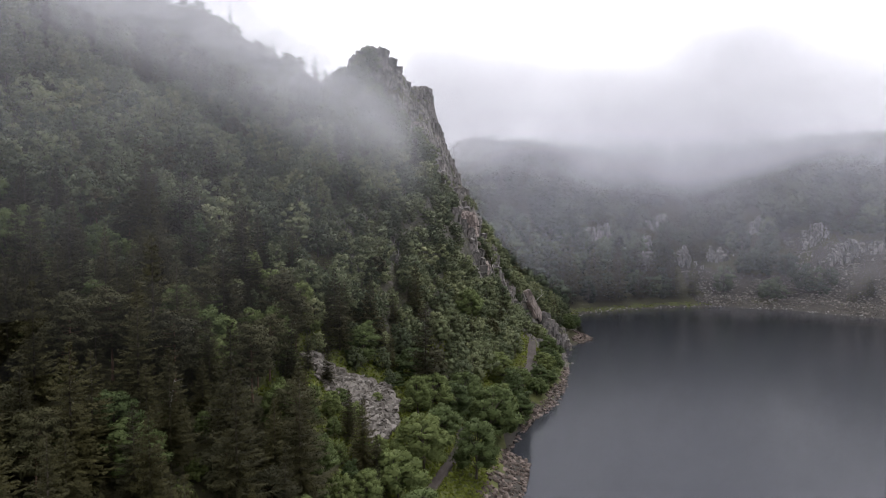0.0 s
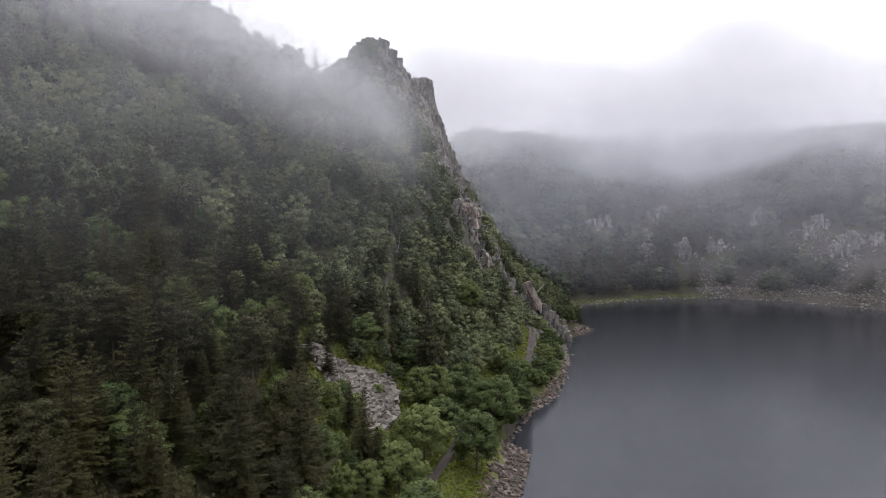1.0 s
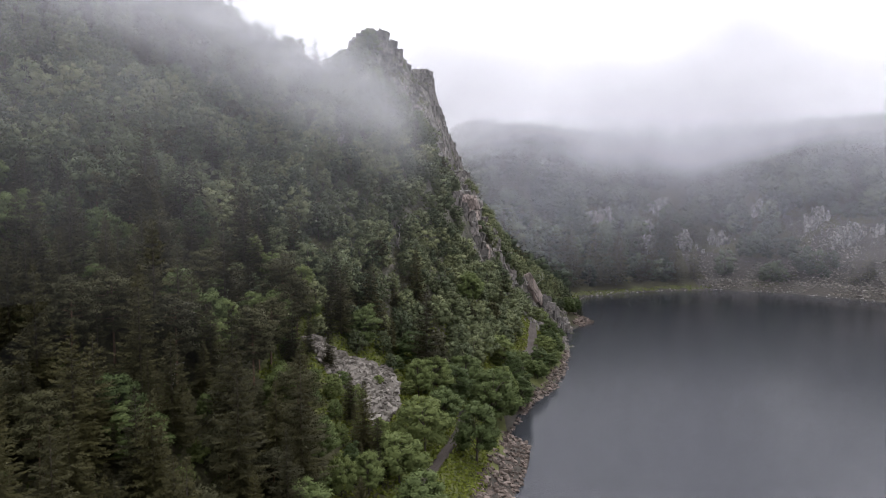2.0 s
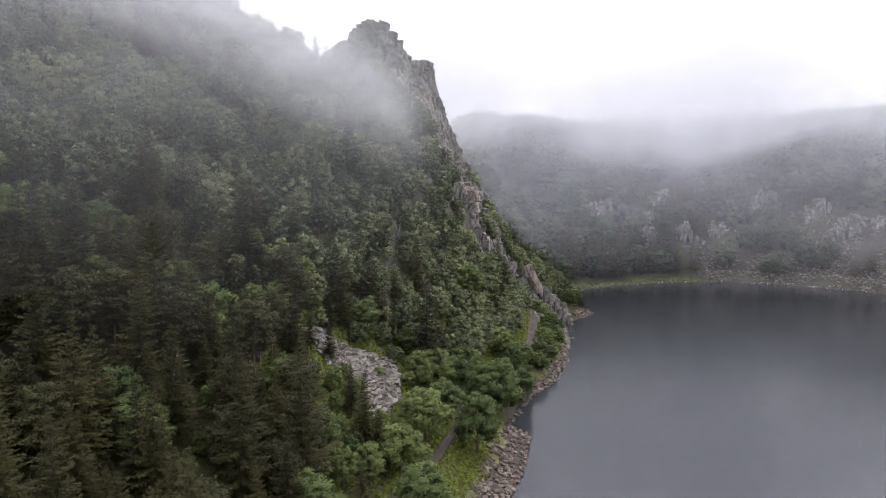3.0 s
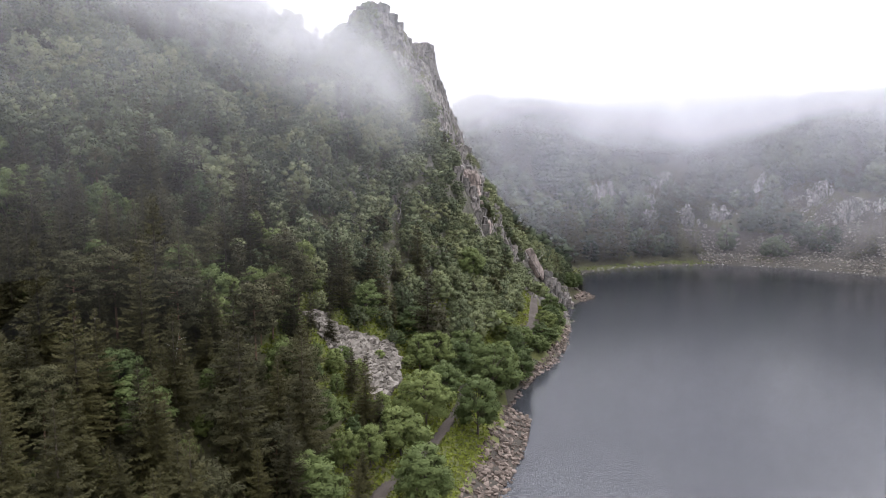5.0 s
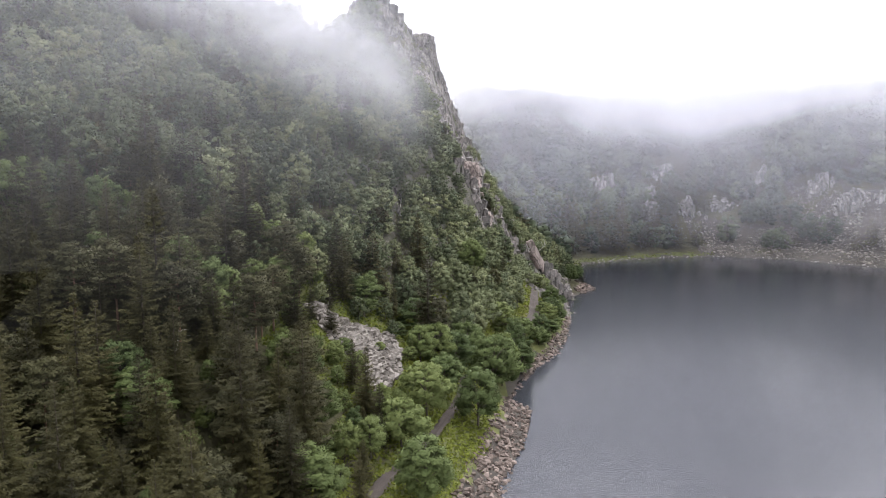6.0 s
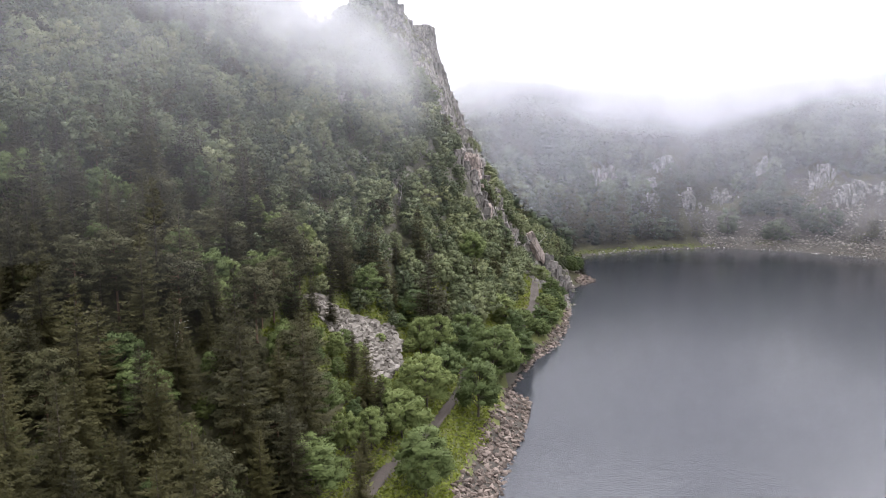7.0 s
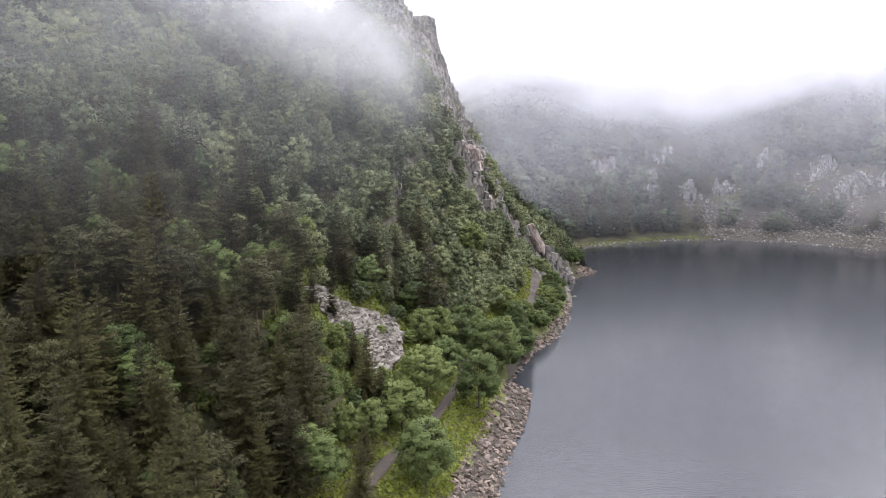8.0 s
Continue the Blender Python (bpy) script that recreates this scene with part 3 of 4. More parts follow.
SCREE = [(-26, 129.5), (-20.2, 133.5), (-15.3, 137), (-11.1, 139.5), (-8.9, 136), (-8.7, 130.3), (-9.8, 124), (-11.2, 116.5), (-12.9, 120), (-14.3, 123.3), (-17, 122.8), (-20, 123.5), (-23, 125.8)]
CLIFFS = [(-31, 203, 5), (-21, 203, 5), (-12, 188, 2), (-11, 183, 1.8), (8.3, 228, 6), (8.4, 246, 7), (20, 249, 5.5), (34.5, 264, 5), (43, 268, 5)]
FAR_CLIFFS = [(140.6, 462, 8), (94.3, 446, 8), (144.6, 426.5, 7), (165.2, 431.6, 8), (194.1, 439.9, 6), (220.3, 422.4, 7), (227.8, 402, 8), (220.9, 464, 6), (121.9, 424.7, 6), (104, 452, 5), (246, 396, 8), (128, 446, 6)]
# single trees beside the path: plan, height, build, share of width
BESIDE = [("broad", 6.0, 124.5, 11.5, 9.0), ("broad", -3.2, 121.0, 10.0, 9.2), ("broad", 1.5, 146.0, 9.5, 8.5), ("broad", -6.8, 107.5, 8.6, 8.4),
          ("broad", -2.8, 94.0, 10.2, 9.2), ("broad", 10.0, 149.5, 13.0, 11.0), ("broad", 18.5, 174.5, 11.0, 7.0), ("broad", 33.0, 244.0, 6.0, 7.0),
          ("broad", 35.0, 234.0, 6.8, 7.0), ("broad", 30.5, 211.0, 6.2, 6.6), ("broad", 28.5, 199.0, 6.0, 6.4), ("broad", 25.5, 189.0, 5.4, 5.6),
          ("spruce", -12.6, 109.5, 12.0, 5.8), ("broad", -14.3, 96.5, 6.4, 4.2), ("broad", -7.1, 151.0, 8.0, 9.0), ("spruce", -10.6, 84.0, 10.0, 4.8),
          ("spruce", -11.4, 94.2, 6.2, 3.8), ("pine", -26.3, 84.0, 10.0, 5.6), ("broad", -16.0, 85.0, 8.5, 8.5), ("pine", -19.8, 95.5, 9.4, 6.6),
          ("broad", 13.5, 163.0, 10.0, 8.5), ("broad", 4.5, 157.0, 9.5, 8.5), ("broad", 16.5, 184.0, 9.0, 8.5), ("broad", -0.5, 133.0, 8.2, 8.0),
          ("broad", -11.0, 101.0, 6.5, 5.5),
          ("broad", -15.4, 119.8, 4.6, 3.6), ("broad", -9.0, 143.0, 3.6, 4.2), ("spruce", -20.8, 125.5, 7.5, 3.6), ("broad", -12.4, 131.5, 1.8, 2.6),
          ("broad", -18.0, 123.0, 3.4, 3.0), ("broad", -7.6, 134.0, 3.0, 3.4),
          ("spruce", -33.4, 85.2, 15.0, 7.0), ("pine", -28.4, 92.8, 11.0, 6.2), ("pine", -42.3, 72.1, 10.8, 5.2), ("broad", -34.8, 81.2, 7.0, 8.0), ("spruce", -39.3, 60.3, 13.0, 6.6),
          ("spruce", -28.2, 67.3, 10.0, 5.4), ("spruce", -31.8, 66.4, 9.5, 5.2), ("broad", -24.3, 73.7, 6.0, 4.4), ("broad", -39.7, 84.9, 7.0, 6.0), ("spruce", -48.3, 82.6, 17.0, 7.6),
          ("spruce", -39.3, 90.2, 18.0, 8.0), ("spruce", -39.0, 137.6, 17.0, 7.4), ("spruce", -25.1, 116.0, 14.0, 6.4), ("spruce", -20.4, 138.5, 14.0, 6.2),
          ("spruce", -40.5, 80.4, 14.0, 7.0), ("broad", -16.5, 140.0, 8.6, 7.4), ("broad", 6.3, 194.4, 9.5, 9.0), ("spruce", -37.9, 69.7, 12.0, 7.0),
          ("spruce", -6.8, 173.7, 14.0, 6.0), ("broad", 17.5, 166.5, 8.5, 7.5), ("broad", 12.8, 156.0, 8.0, 7.5), ("broad", 19.5, 171.5, 6.0, 5.5),
          ("broad", 32.4, 220.3, 5.6, 6.2), ("broad", 29.6, 199.5, 5.0, 5.6), ("broad", 35.6, 221.5, 4.2, 5.4), ("broad", 37.0, 231.5, 4.4, 5.6), ("broad", 38.6, 241.5, 4.2, 5.6),
          ("broad", 27.2, 191.5, 4.0, 4.6), ("broad", 20.5, 186.0, 6.0, 6.0), ("broad", 33.4, 211.5, 4.0, 5.2), ("broad", 31.6, 205.0, 3.4, 4.4), ("spruce", 57.5, 297.0, 9.0, 5.0), ("broad", 54.0, 292.0, 7.0, 6.5), ("broad", 51.0, 286.0, 7.5, 6.5)]
PATHWAY = [(-24, 40), (-17, 66), (-11.5, 86), (-9, 96), (-4.5, 108), (-0.3, 121), (3, 134), (4, 146), (9, 160), (15, 174), (21, 190), (25.3, 206), (27.8, 224), (31, 244), (36, 258)]


def beside_line(x, y, line):
    best = np.full(np.shape(x), 1e9)
    for (ax, ay), (bx, by) in zip(line, line[1:]):
        dx, dy = bx - ax, by - ay
        t = np.clip(((x - ax) * dx + (y - ay) * dy) / (dx * dx + dy * dy), 0, 1)
        best = np.minimum(best, np.hypot(x - ax - t * dx, y - ay - t * dy))
    return best


# ---------------------------------------------------------------- the woods
gx, gy = woods_sites(5.1)
gd = lake_distance(gx, gy)
gz = height(gx, gy)
gs = np.hypot(height(gx + 1.5, gy) - height(gx - 1.5, gy), height(gx, gy + 1.5) - height(gx, gy - 1.5)) / 3
keep = in_view(gx, gy, gz) & (gd > 8) & ((gs < 1.25) | ((gs < 4.5) & (rng.random(len(gx)) < np.where(gy < 200, 0.97, 0.78))))
# bare rock along the edge that falls to the lake, and on the summit
edge = np.interp(gx + 16, CREST_X, CREST_Z) < gz + 4
keep &= ~((gy > 238) & (gy < 305) & (gx > -20) & (gx < 40) & edge & (rng.random(len(gx)) < np.where(gz > 55, 0.97, 0.45)))
keep &= ~((gx > -38) & (gx < 0) & (gy > CREST_Y - 22) & (gy < CREST_Y + 20) & ((gz > 88) | (gy > CREST_Y - 10)))
for back in (0, 4, 8, 12, 15):
    keep &= ~in_outline(gx * (1 + back / 130), gy + back, SCREE)
keep &= (beside_line(gx, gy, PATHWAY) > 4.0)
for i, (cx, cy, r) in enumerate(CLIFFS):
    keep &= np.hypot(gx - cx, gy - cy) > r * (0.4 if i < 4 else 0.8)
    keep &= ~((np.abs(gx - cx) < r * (0.5 if i < 4 else 1)) & (gy < cy) & (gy > cy - (4 if i < 4 else 9)))
for cx, cy, r in FAR_CLIFFS:
    keep &= np.hypot(gx - cx, gy - cy) > r * 1.1
    keep &= ~((np.abs(gx - cx * (gy / cy)) < r * 0.9) & (gy < cy) & (gy > cy - 20) & (rng.random(len(gx)) < 0.8))
for _, bx, by, bh, _w in BESIDE:
    keep &= np.hypot(gx - bx, gy - by) > 3.6
keep &= ~((gd < 17) & (gy < 150) & (gx > -8))
keep &= ~((np.abs(gx - 0.036 * gy) < 4.2) & (gy > 219) & (gy < 256))
keep &= ~((gy > 302) & ((gx < 8) | (gz > 112) | (gy > 540)))
far_side = (gy > 300) & (gx > 40)
open_far = far_side & (((gx > 143) & (gd < 33)) | ((gx > 205) & (gd < 62)))
keep &= ~(open_far & (rng.random(len(gx)) > 0.06))
keep &= ~(far_side & (rng.random(len(gx)) < 0.32))
gx, gy, gz, gd, gs = gx[keep], gy[keep], gz[keep], gd[keep], gs[keep]
# the steep face of the spur: closer bushes, since the plan foreshortens it
bx, by = rng.uniform(-48, 50, 4200), rng.uniform(172, 284, 4200)
bz = height(bx, by)
bs = np.hypot(height(bx + 1.5, by) - height(bx - 1.5, by), height(bx, by + 1.5) - height(bx, by - 1.5)) / 3
near_edge = np.interp(bx + 9, CREST_X, CREST_Z) < bz + 3
ok = (bs > 1.0) & (lake_distance(bx, by) > 7) & ~((by > 236) & near_edge & (rng.random(4200) < np.where(bz > 52, 0.95, 0.6))) & ~((by > CREST_Y - 22) & (bx > -38) & (bx < 2) & ((bz > 88) | (by > CREST_Y - 11)) & (rng.random(4200) < 0.93))
for cx, cy, r in CLIFFS:
    ok &= ~((np.abs(bx - cx) < r * 0.8) & (by < cy + 2) & (by > cy - 12) & (rng.random(4200) < 0.9))
ok &= ~((np.abs(bx - 0.036 * by) < 3.8) & (by > 221) & (by < 256))
ok &= ~((np.interp(bx + 17, CREST_X, CREST_Z) < bz + 3) & (by > 230) & (bz > 42) & (rng.random(4200) < 0.86))
ok &= rng.random(4200) < 0.42
bush_from = len(gx)
gx, gy, gz, gs = np.append(gx, bx[ok]), np.append(gy, by[ok]), np.append(gz, bz[ok]), np.append(gs, bs[ok] + 1.0)
gd = lake_distance(gx, gy)
# young trees wherever the wood beside the camera still has a gap
sx, sy = rng.uniform(-85, -9, 5000), rng.uniform(42, 172, 5000)
fit = (np.abs(sx) < 0.72 * sy + 6) & (lake_distance(sx, sy) > 17) & (beside_line(sx, sy, PATHWAY) > 3.2)
for back in (0, 3, 6):
    fit &= ~in_outline(sx * (1 + back / 130), sy + back, SCREE)
tx, ty = np.append(gx, [b[1] for b in BESIDE]), np.append(gy, [b[2] for b in BESIDE])
young = []
for x, y in zip(sx[fit], sy[fit]):
    if np.min(np.hypot(tx - x, ty - y)) > 3.0:
        young.append((x, y))
        tx, ty = np.append(tx, x), np.append(ty, y)
young = np.array(young)
pick = rng.random(len(gx))
reach = np.hypot(gx, gy)
conifer = np.clip(0.26 + 0.9 * rough_noise(gx, gy, 45, 2) + 0.62 * (gx < -14) * (gy < 104) + 0.3 * (gx < -20) * (gy < 95), 0.06, 0.97)
kind = np.where(pick < conifer * np.where(gy < 95, 0.84, 0.66), 0, np.where(pick < conifer, 1, 2))
woods = {"bush": [], "spruce": [], "pine": [], "broad": [], "far_spruce": [], "far_broad": []}
PROTO = {"spruce": SPRUCES, "pine": PINES, "broad": BROADS}


def plant(k, x, y, size, wide=1.0, group="", which=None):
    protos = PROTO[k]
    proto = protos[rng.integers(len(protos)) if which is None else which]
    z = float(height(x, y)) - 0.1
    t = copy_thing(proto, pose(x, y, z, 0, 0, rng.uniform(0, 360)) @ Matrix.Diagonal((size * wide, size * wide, size, 1)))
    return tagged(t, group=group)


for i, (x, y, z, k, r, d, s) in enumerate(zip(gx, gy, gz, kind, reach, gd, gs)):
    size = rng.uniform(0.62, 1.28) * (1 if s < 1.0 else 0.75 if s < 1.4 else 0.5)
    key = ("spruce", "pine", "broad")[k]
    if i >= bush_from:
        woods["bush"].append((x, y, z, rng.uniform(0, 360), rng.uniform(0.55, 1.25)))
    elif r < 148:
        plant(key, x, y, size, group="trees of the mountain wood")
    else:
        if r > 320:
            by_shore = d < 34 and 60 < x < 142
            key = "far_spruce" if k == 0 or (by_shore and rng.random() < 0.5) else "far_broad"
            size *= 1.6 if key == "far_broad" and not by_shore else 1.1 if key == "far_broad" else 1.55
        woods[key].append((x, y, z, rng.uniform(0, 360), size))
for x, y in young:
    key = "broad" if rng.random() < (0.25 if x < -20 and y < 100 else 0.7) else "spruce"
    if math.hypot(x, y) < 128:
        plant(key, x, y, rng.uniform(0.32, 0.62), group="trees of the mountain wood")
    else:
        woods[key].append((x, y, float(height(x, y)), rng.uniform(0, 360), rng.uniform(0.4, 0.75)))
# dark clumps of trees on the far scree
for cx, cy, count in ((178, 388, 3), (187, 388, 4), (203, 386, 7), (206, 377, 4), (223, 366, 3)):
    for _ in range(count):
        x, y = cx + rng.normal(0, 3.2), cy + rng.normal(0, 3.2)
        woods["far_spruce" if rng.random() < 0.35 else "far_broad"].append((x, y, float(height(x, y)), rng.uniform(0, 360), rng.uniform(0.7, 1.5)))
TALL = {"spruce": [(15.5, 7.4), (12.5, 6.4), (18.5, 8.4)], "pine": [(12, 6.6), (10, 5.6)], "broad": [(9.5, 7.0), (7.5, 6.2), (11, 7.0), (6, 5.2)]}
for i, (k, x, y, h, w) in enumerate(BESIDE):
    which = i % len(TALL[k])
    th, tw = TALL[k][which]
    plant(k, x, y, h / th, (w / tw) / (h / th), "trees beside the lake path", which)
for p in SPRUCES + PINES + BROADS:
    for o in (*p.children, p):
        bpy.data.objects.remove(o)


def wood(name, rows, protos, bark, leaf, label):
    """All the farther trees of one kind, as one piece of woodland."""
    vs, fs, ms, tone, ns, n = [], [], [], [], [], 0
    for x, y, z, turn, size in rows:
        tr, cr = protos[rng.integers(len(protos))]
        c, s = math.cos(radians(turn)) * size, math.sin(radians(turn)) * size
        R = np.array([[c, -s, 0], [s, c, 0], [0, 0, size]])
        for arr, mi in ((tr, 0), (cr, 1)):
            v, f = np.asarray(arr[0]), np.asarray(arr[1])
            f = f if f.shape[1] == 3 else np.concatenate([f[:, [0, 1, 2]], f[:, [0, 2, 3]]])
            vs.append(v @ R.T + [x, y, z])
            fs.append(f + n)
            ms.append(np.full(len(f), mi))
            tone.append(np.full(len(v), rng.random()))
            own = arr[2] if len(arr) > 2 else v * [1, 1, 0]
            own = own @ R.T
            ns.append(own / (np.linalg.norm(own, axis=1)[:, None] + 1e-9))
            n += len(v)
    ob = new(name, mesh_from(name, np.concatenate(vs), np.concatenate(fs), [bark, leaf], mat_index=np.concatenate(ms), normals=np.concatenate(ns) if len(protos[0][1]) > 2 else None))
    ob.data.attributes.new("tone", "FLOAT", "POINT").data.foreach_set("value", np.concatenate(tone).astype(np.float32))
    return tagged(ob, label, "woodland", kind="stuff")


wood("spruce_wood", woods["spruce"], LOW["spruce"], M_BARK, M_SPRUCE, "dark spruces scattered over the mountainside")
wood("pine_wood", woods["pine"], LOW["pine"], M_PINE_BARK, M_PINE, "grey-green pines on the rocky mountainside")
wood("broadleaf_wood", woods["broad"], LOW["broad"], M_BARK, M_SLOPE, "green broadleaf wood covering the mountainside")
wood("bushes_on_rock", woods["bush"], BUSHES, M_BARK, M_SLOPE, "green bushes clinging to the steep rocky spur")
wood("far_spruce_wood", woods["far_spruce"], TINY["spruce"], M_BARK, M_SPRUCE, "dark spruces beyond the lake")
wood("far_broadleaf_wood", woods["far_broad"], TINY["broad"], M_BARK, M_WOODS, "mixed green wood beyond the lake")


# ---------------------------------------------------------------- path and grass
def ribbon(line, half, lift, step=1.0):
    """A path along a line, half so wide as half(y) tells."""
    pts = []
    for (ax, ay), (bx, by) in zip(line, line[1:]):
        n = max(2, int(math.hypot(bx - ax, by - ay) / step))
        pts += [(ax + (bx - ax) * k / n, ay + (by - ay) * k / n) for k in range(n)]
    pts = np.array(pts + [line[-1]], float)
    for _ in range(12):
        pts[1:-1] = (pts[:-2] + 2 * pts[1:-1] + pts[2:]) / 4
    way = np.gradient(pts, axis=0)
    way /= np.linalg.norm(way, axis=1)[:, None]
    side = np.stack([way[:, 1], -way[:, 0]], 1)
    rows = []
    mid = height(pts[:, 0], pts[:, 1])
    for k in (-1.5, -1, -0.33, 0.33, 1, 1.5):
        edge = half(pts[:, 1]) * (1 + 0.25 * value_noise(pts[:, 0] * 1.0 + 50 * k, pts[:, 1], 2.0))
        q = pts + side * (k * edge)[:, None]
        g = height(q[:, 0], q[:, 1])
        z = np.maximum(mid + lift, g + 0.05) if abs(k) < 1.2 else np.minimum(g, mid) - 0.3
        rows.append(np.column_stack([q, z]))
    v = np.stack(rows, 1).reshape(-1, 3)
    w, n = 6, len(pts)
    i = (np.arange(n - 1)[:, None] * w + np.arange(w - 1)).ravel()
    return v, np.stack([i, i + 1, i + w + 1, i + w], 1)


v, f = ribbon(PATHWAY, lambda y: np.interp(y, [110, 190, 198, 206, 225, 240], [0.8, 0.9, 2.0, 2.2, 1.6, 1.0]), 0.12)
tagged(new("pavement", mesh_from("pavement", v, f, [M_PATH], smooth=True)), "brown-grey gravel footpath along the lake shore", "path", kind="structure")


def tufts(name, x0, x1, y0, y1, count, test, size, mat, label):
    """Grass and low herbs: blades in leaning fans."""
    x, y = rng.uniform(x0, x1, count), rng.uniform(y0, y1, count)
    ok = test(x, y)
    x, y = x[ok], y[ok]
    z = height(x, y)
    s = size * rng.uniform(0.5, 1.4, len(x))
    c = np.column_stack([x, y, z + s * 0.35])
    out = rng.normal(0, 1, (len(x), 3)) * [0.7, 0.7, 0.2]
    v, f = leaf_sprays(c, s, out + [0, 0, 0.8], rng, 1.5)
    return tagged(new(name, mesh_from(name, v, f, [mat])), label, "grass", kind="stuff")


M_GRASS = foliage("meadow_grass", (0.060, 0.078, 0.016), (0.130, 0.150, 0.026), (0.240, 0.205, 0.050), 0.6, 0.35)
M_HERB = foliage("undergrowth_leaves", (0.030, 0.045, 0.016), (0.070, 0.085, 0.028), (0.120, 0.110, 0.045), 0.6, 0.3)


def shore_meadow(x, y):
    d = lake_distance(x, y)
    return (d > 5.2 + 2.0 * rough_noise(x, y, 5, 2)) & (d < 24) & (beside_line(x, y, PATHWAY) > 0.75) & ~in_outline(x, y, SCREE)


tufts("grass", -20, 40, 76, 240, 90000, shore_meadow, 0.45, M_GRASS, "bright yellow-green grass between path and shore stones")
tufts("slope_grass", -29, -3, 108, 155, 9000, lambda x, y: ~in_outline(x, y, SCREE) & (lake_distance(x, y) > 18), 0.45, M_GRASS, "yellow-green grass round the scree")
tufts("undergrowth", -100, 50, 40, 290, 60000, lambda x, y: (lake_distance(x, y) > 20) & (np.abs(x) < 0.72 * y + 8) & ~in_outline(x, y, SCREE), 0.42, M_HERB, "low herbs and bushes under the trees")

# ---------------------------------------------------------------- stones
sg = random.Random(5)


def hull_mesh(name, points, mat):
    bm = bmesh.new()
    vs = [bm.verts.new(p) for p in points]
    bmesh.ops.convex_hull(bm, input=vs)
    bmesh.ops.delete(bm, geom=[q for q in bm.verts if not q.link_faces], context="VERTS")
    me = bpy.data.meshes.new(name)
    bm.to_mesh(me)
    bm.free()
    me.materials.append(mat)
    return me


def stone_points(flat):
    """Points on an angular, slightly flattened lump about one metre across."""
    pts = []
    for _ in range(13):
        p = Vector((sg.gauss(0, 1), sg.gauss(0, 1), sg.gauss(0, 1))).normalized()
        p = Vector([math.copysign(abs(a) ** 0.6, a) for a in p]) * sg.uniform(0.42, 0.58)
        pts.append((p.x * sg.uniform(0.85, 1.2), p.y, p.z * flat))
    return pts


def block_points(least=0.55):
    """A jointed rock block, one metre a side: every corner knocked off to its own depth, faces a little bent."""
    pts = []
    for sx in (-1, 1):
        for sy in (-1, 1):
            for sz in (-1, 1):
                x, y, z = sx * 0.5 * sg.uniform(0.72, 1.0), sy * 0.5 * sg.uniform(0.72, 1.0), sz * 0.5 * sg.uniform(0.82, 1.0)
                cut = sg.uniform(least, least + 0.35)
                pts += [(x * cut, y, z * 0.95), (x, y * cut, z * 0.95), (x * 0.97, y * 0.97, z * cut)]
    return pts


STONES = [hull_mesh("stone", stone_points(sg.uniform(0.55, 0.85)), M_STONE) for _ in range(12)]
SHORE_STONES = [hull_mesh("stone", stone_points(sg.uniform(0.4, 0.75)), M_SHORE) for _ in range(12)]
PALE_STONES = [hull_mesh("stone", stone_points(0.7), M_PALE) for _ in range(12)]
BLOCKS = [hull_mesh("block", block_points(), M_ROCK) for _ in range(24)]


def arrays_of(me):
    v = np.empty(len(me.vertices) * 3, np.float32)
    me.vertices.foreach_get("co", v)
    return v.reshape(-1, 3), np.array([p.vertices[:] for p in me.polygons if len(p.vertices) == 3], np.int32)


STONE_ARRAYS = [arrays_of(m) for m in STONES]


def random_turn(k=1.0):
    return Euler((sg.uniform(-0.5, 0.5) * k, sg.uniform(-0.5, 0.5) * k, sg.uniform(0, 6.28))).to_matrix()


def stone_field(name, sites, sizes, label, category, most=300, mat=None, pieces=None, flat=1.0):
    """A field of stones: the first ones as pieces of their own, the rest joined."""
    ob = new(name)
    ob.location = (*sites[0], float(height(*sites[0])))
    tagged(ob, label, category)
    inv = Matrix.Translation(-ob.location)
    zs = height(sites[:, 0], sites[:, 1])
    vs, fs, n = [], [], 0
    for i, ((x, y), s, z) in enumerate(zip(sites, sizes, zs)):
        r = random_turn()
        if i < most:
            p = new("stone", (pieces or STONES)[i % len(STONES)])
            p.parent = ob
            p.matrix_basis = inv @ Matrix.Translation((x, y, z + 0.12 * s)) @ r.to_4x4() @ Matrix.Diagonal((s * 1.35, s, s * flat, 1))
        else:
            v, f = STONE_ARRAYS[i % len(STONE_ARRAYS)]
            vs.append((v * [s * 1.35, s, s * flat]) @ np.array(r).T + [x, y, z + 0.12 * s])
            fs.append(f + n)
            n += len(v)
    if vs:
        rest = new("rubble", mesh_from("rubble", np.concatenate(vs) - np.array(ob.location), np.concatenate(fs), [mat or M_STONE]))
        rest.parent = ob
        tagged(rest, kind="stuff")
    return ob


def sites_where(count, x0, x1, y0, y1, test, near=(0, 0)):
    x, y = rng.uniform(x0, x1, count), rng.uniform(y0, y1, count)
    ok = test(x, y)
    p = np.column_stack([x[ok], y[ok]])
    return p[np.argsort(np.hypot(p[:, 0] - near[0], p[:, 1] - near[1]))]


p = sites_where(6500, -26, -5, 115, 147, lambda x, y: in_outline(x + 1.0 * rough_noise(x, y, 4, 2), y + 1.2 * rough_noise(y, x, 4, 2), SCREE))
tufts("scree_herbs", -25, -6, 114, 146, 520, lambda x, y: in_outline(x, y, SCREE), 0.6, M_HERB, "green herbs growing between the scree stones")
stone_field("scree", p, rng.uniform(0.3, 1.0, len(p)) ** 2.0 * 1.7, "tongue of pale angular scree stones between the trees", "scree")


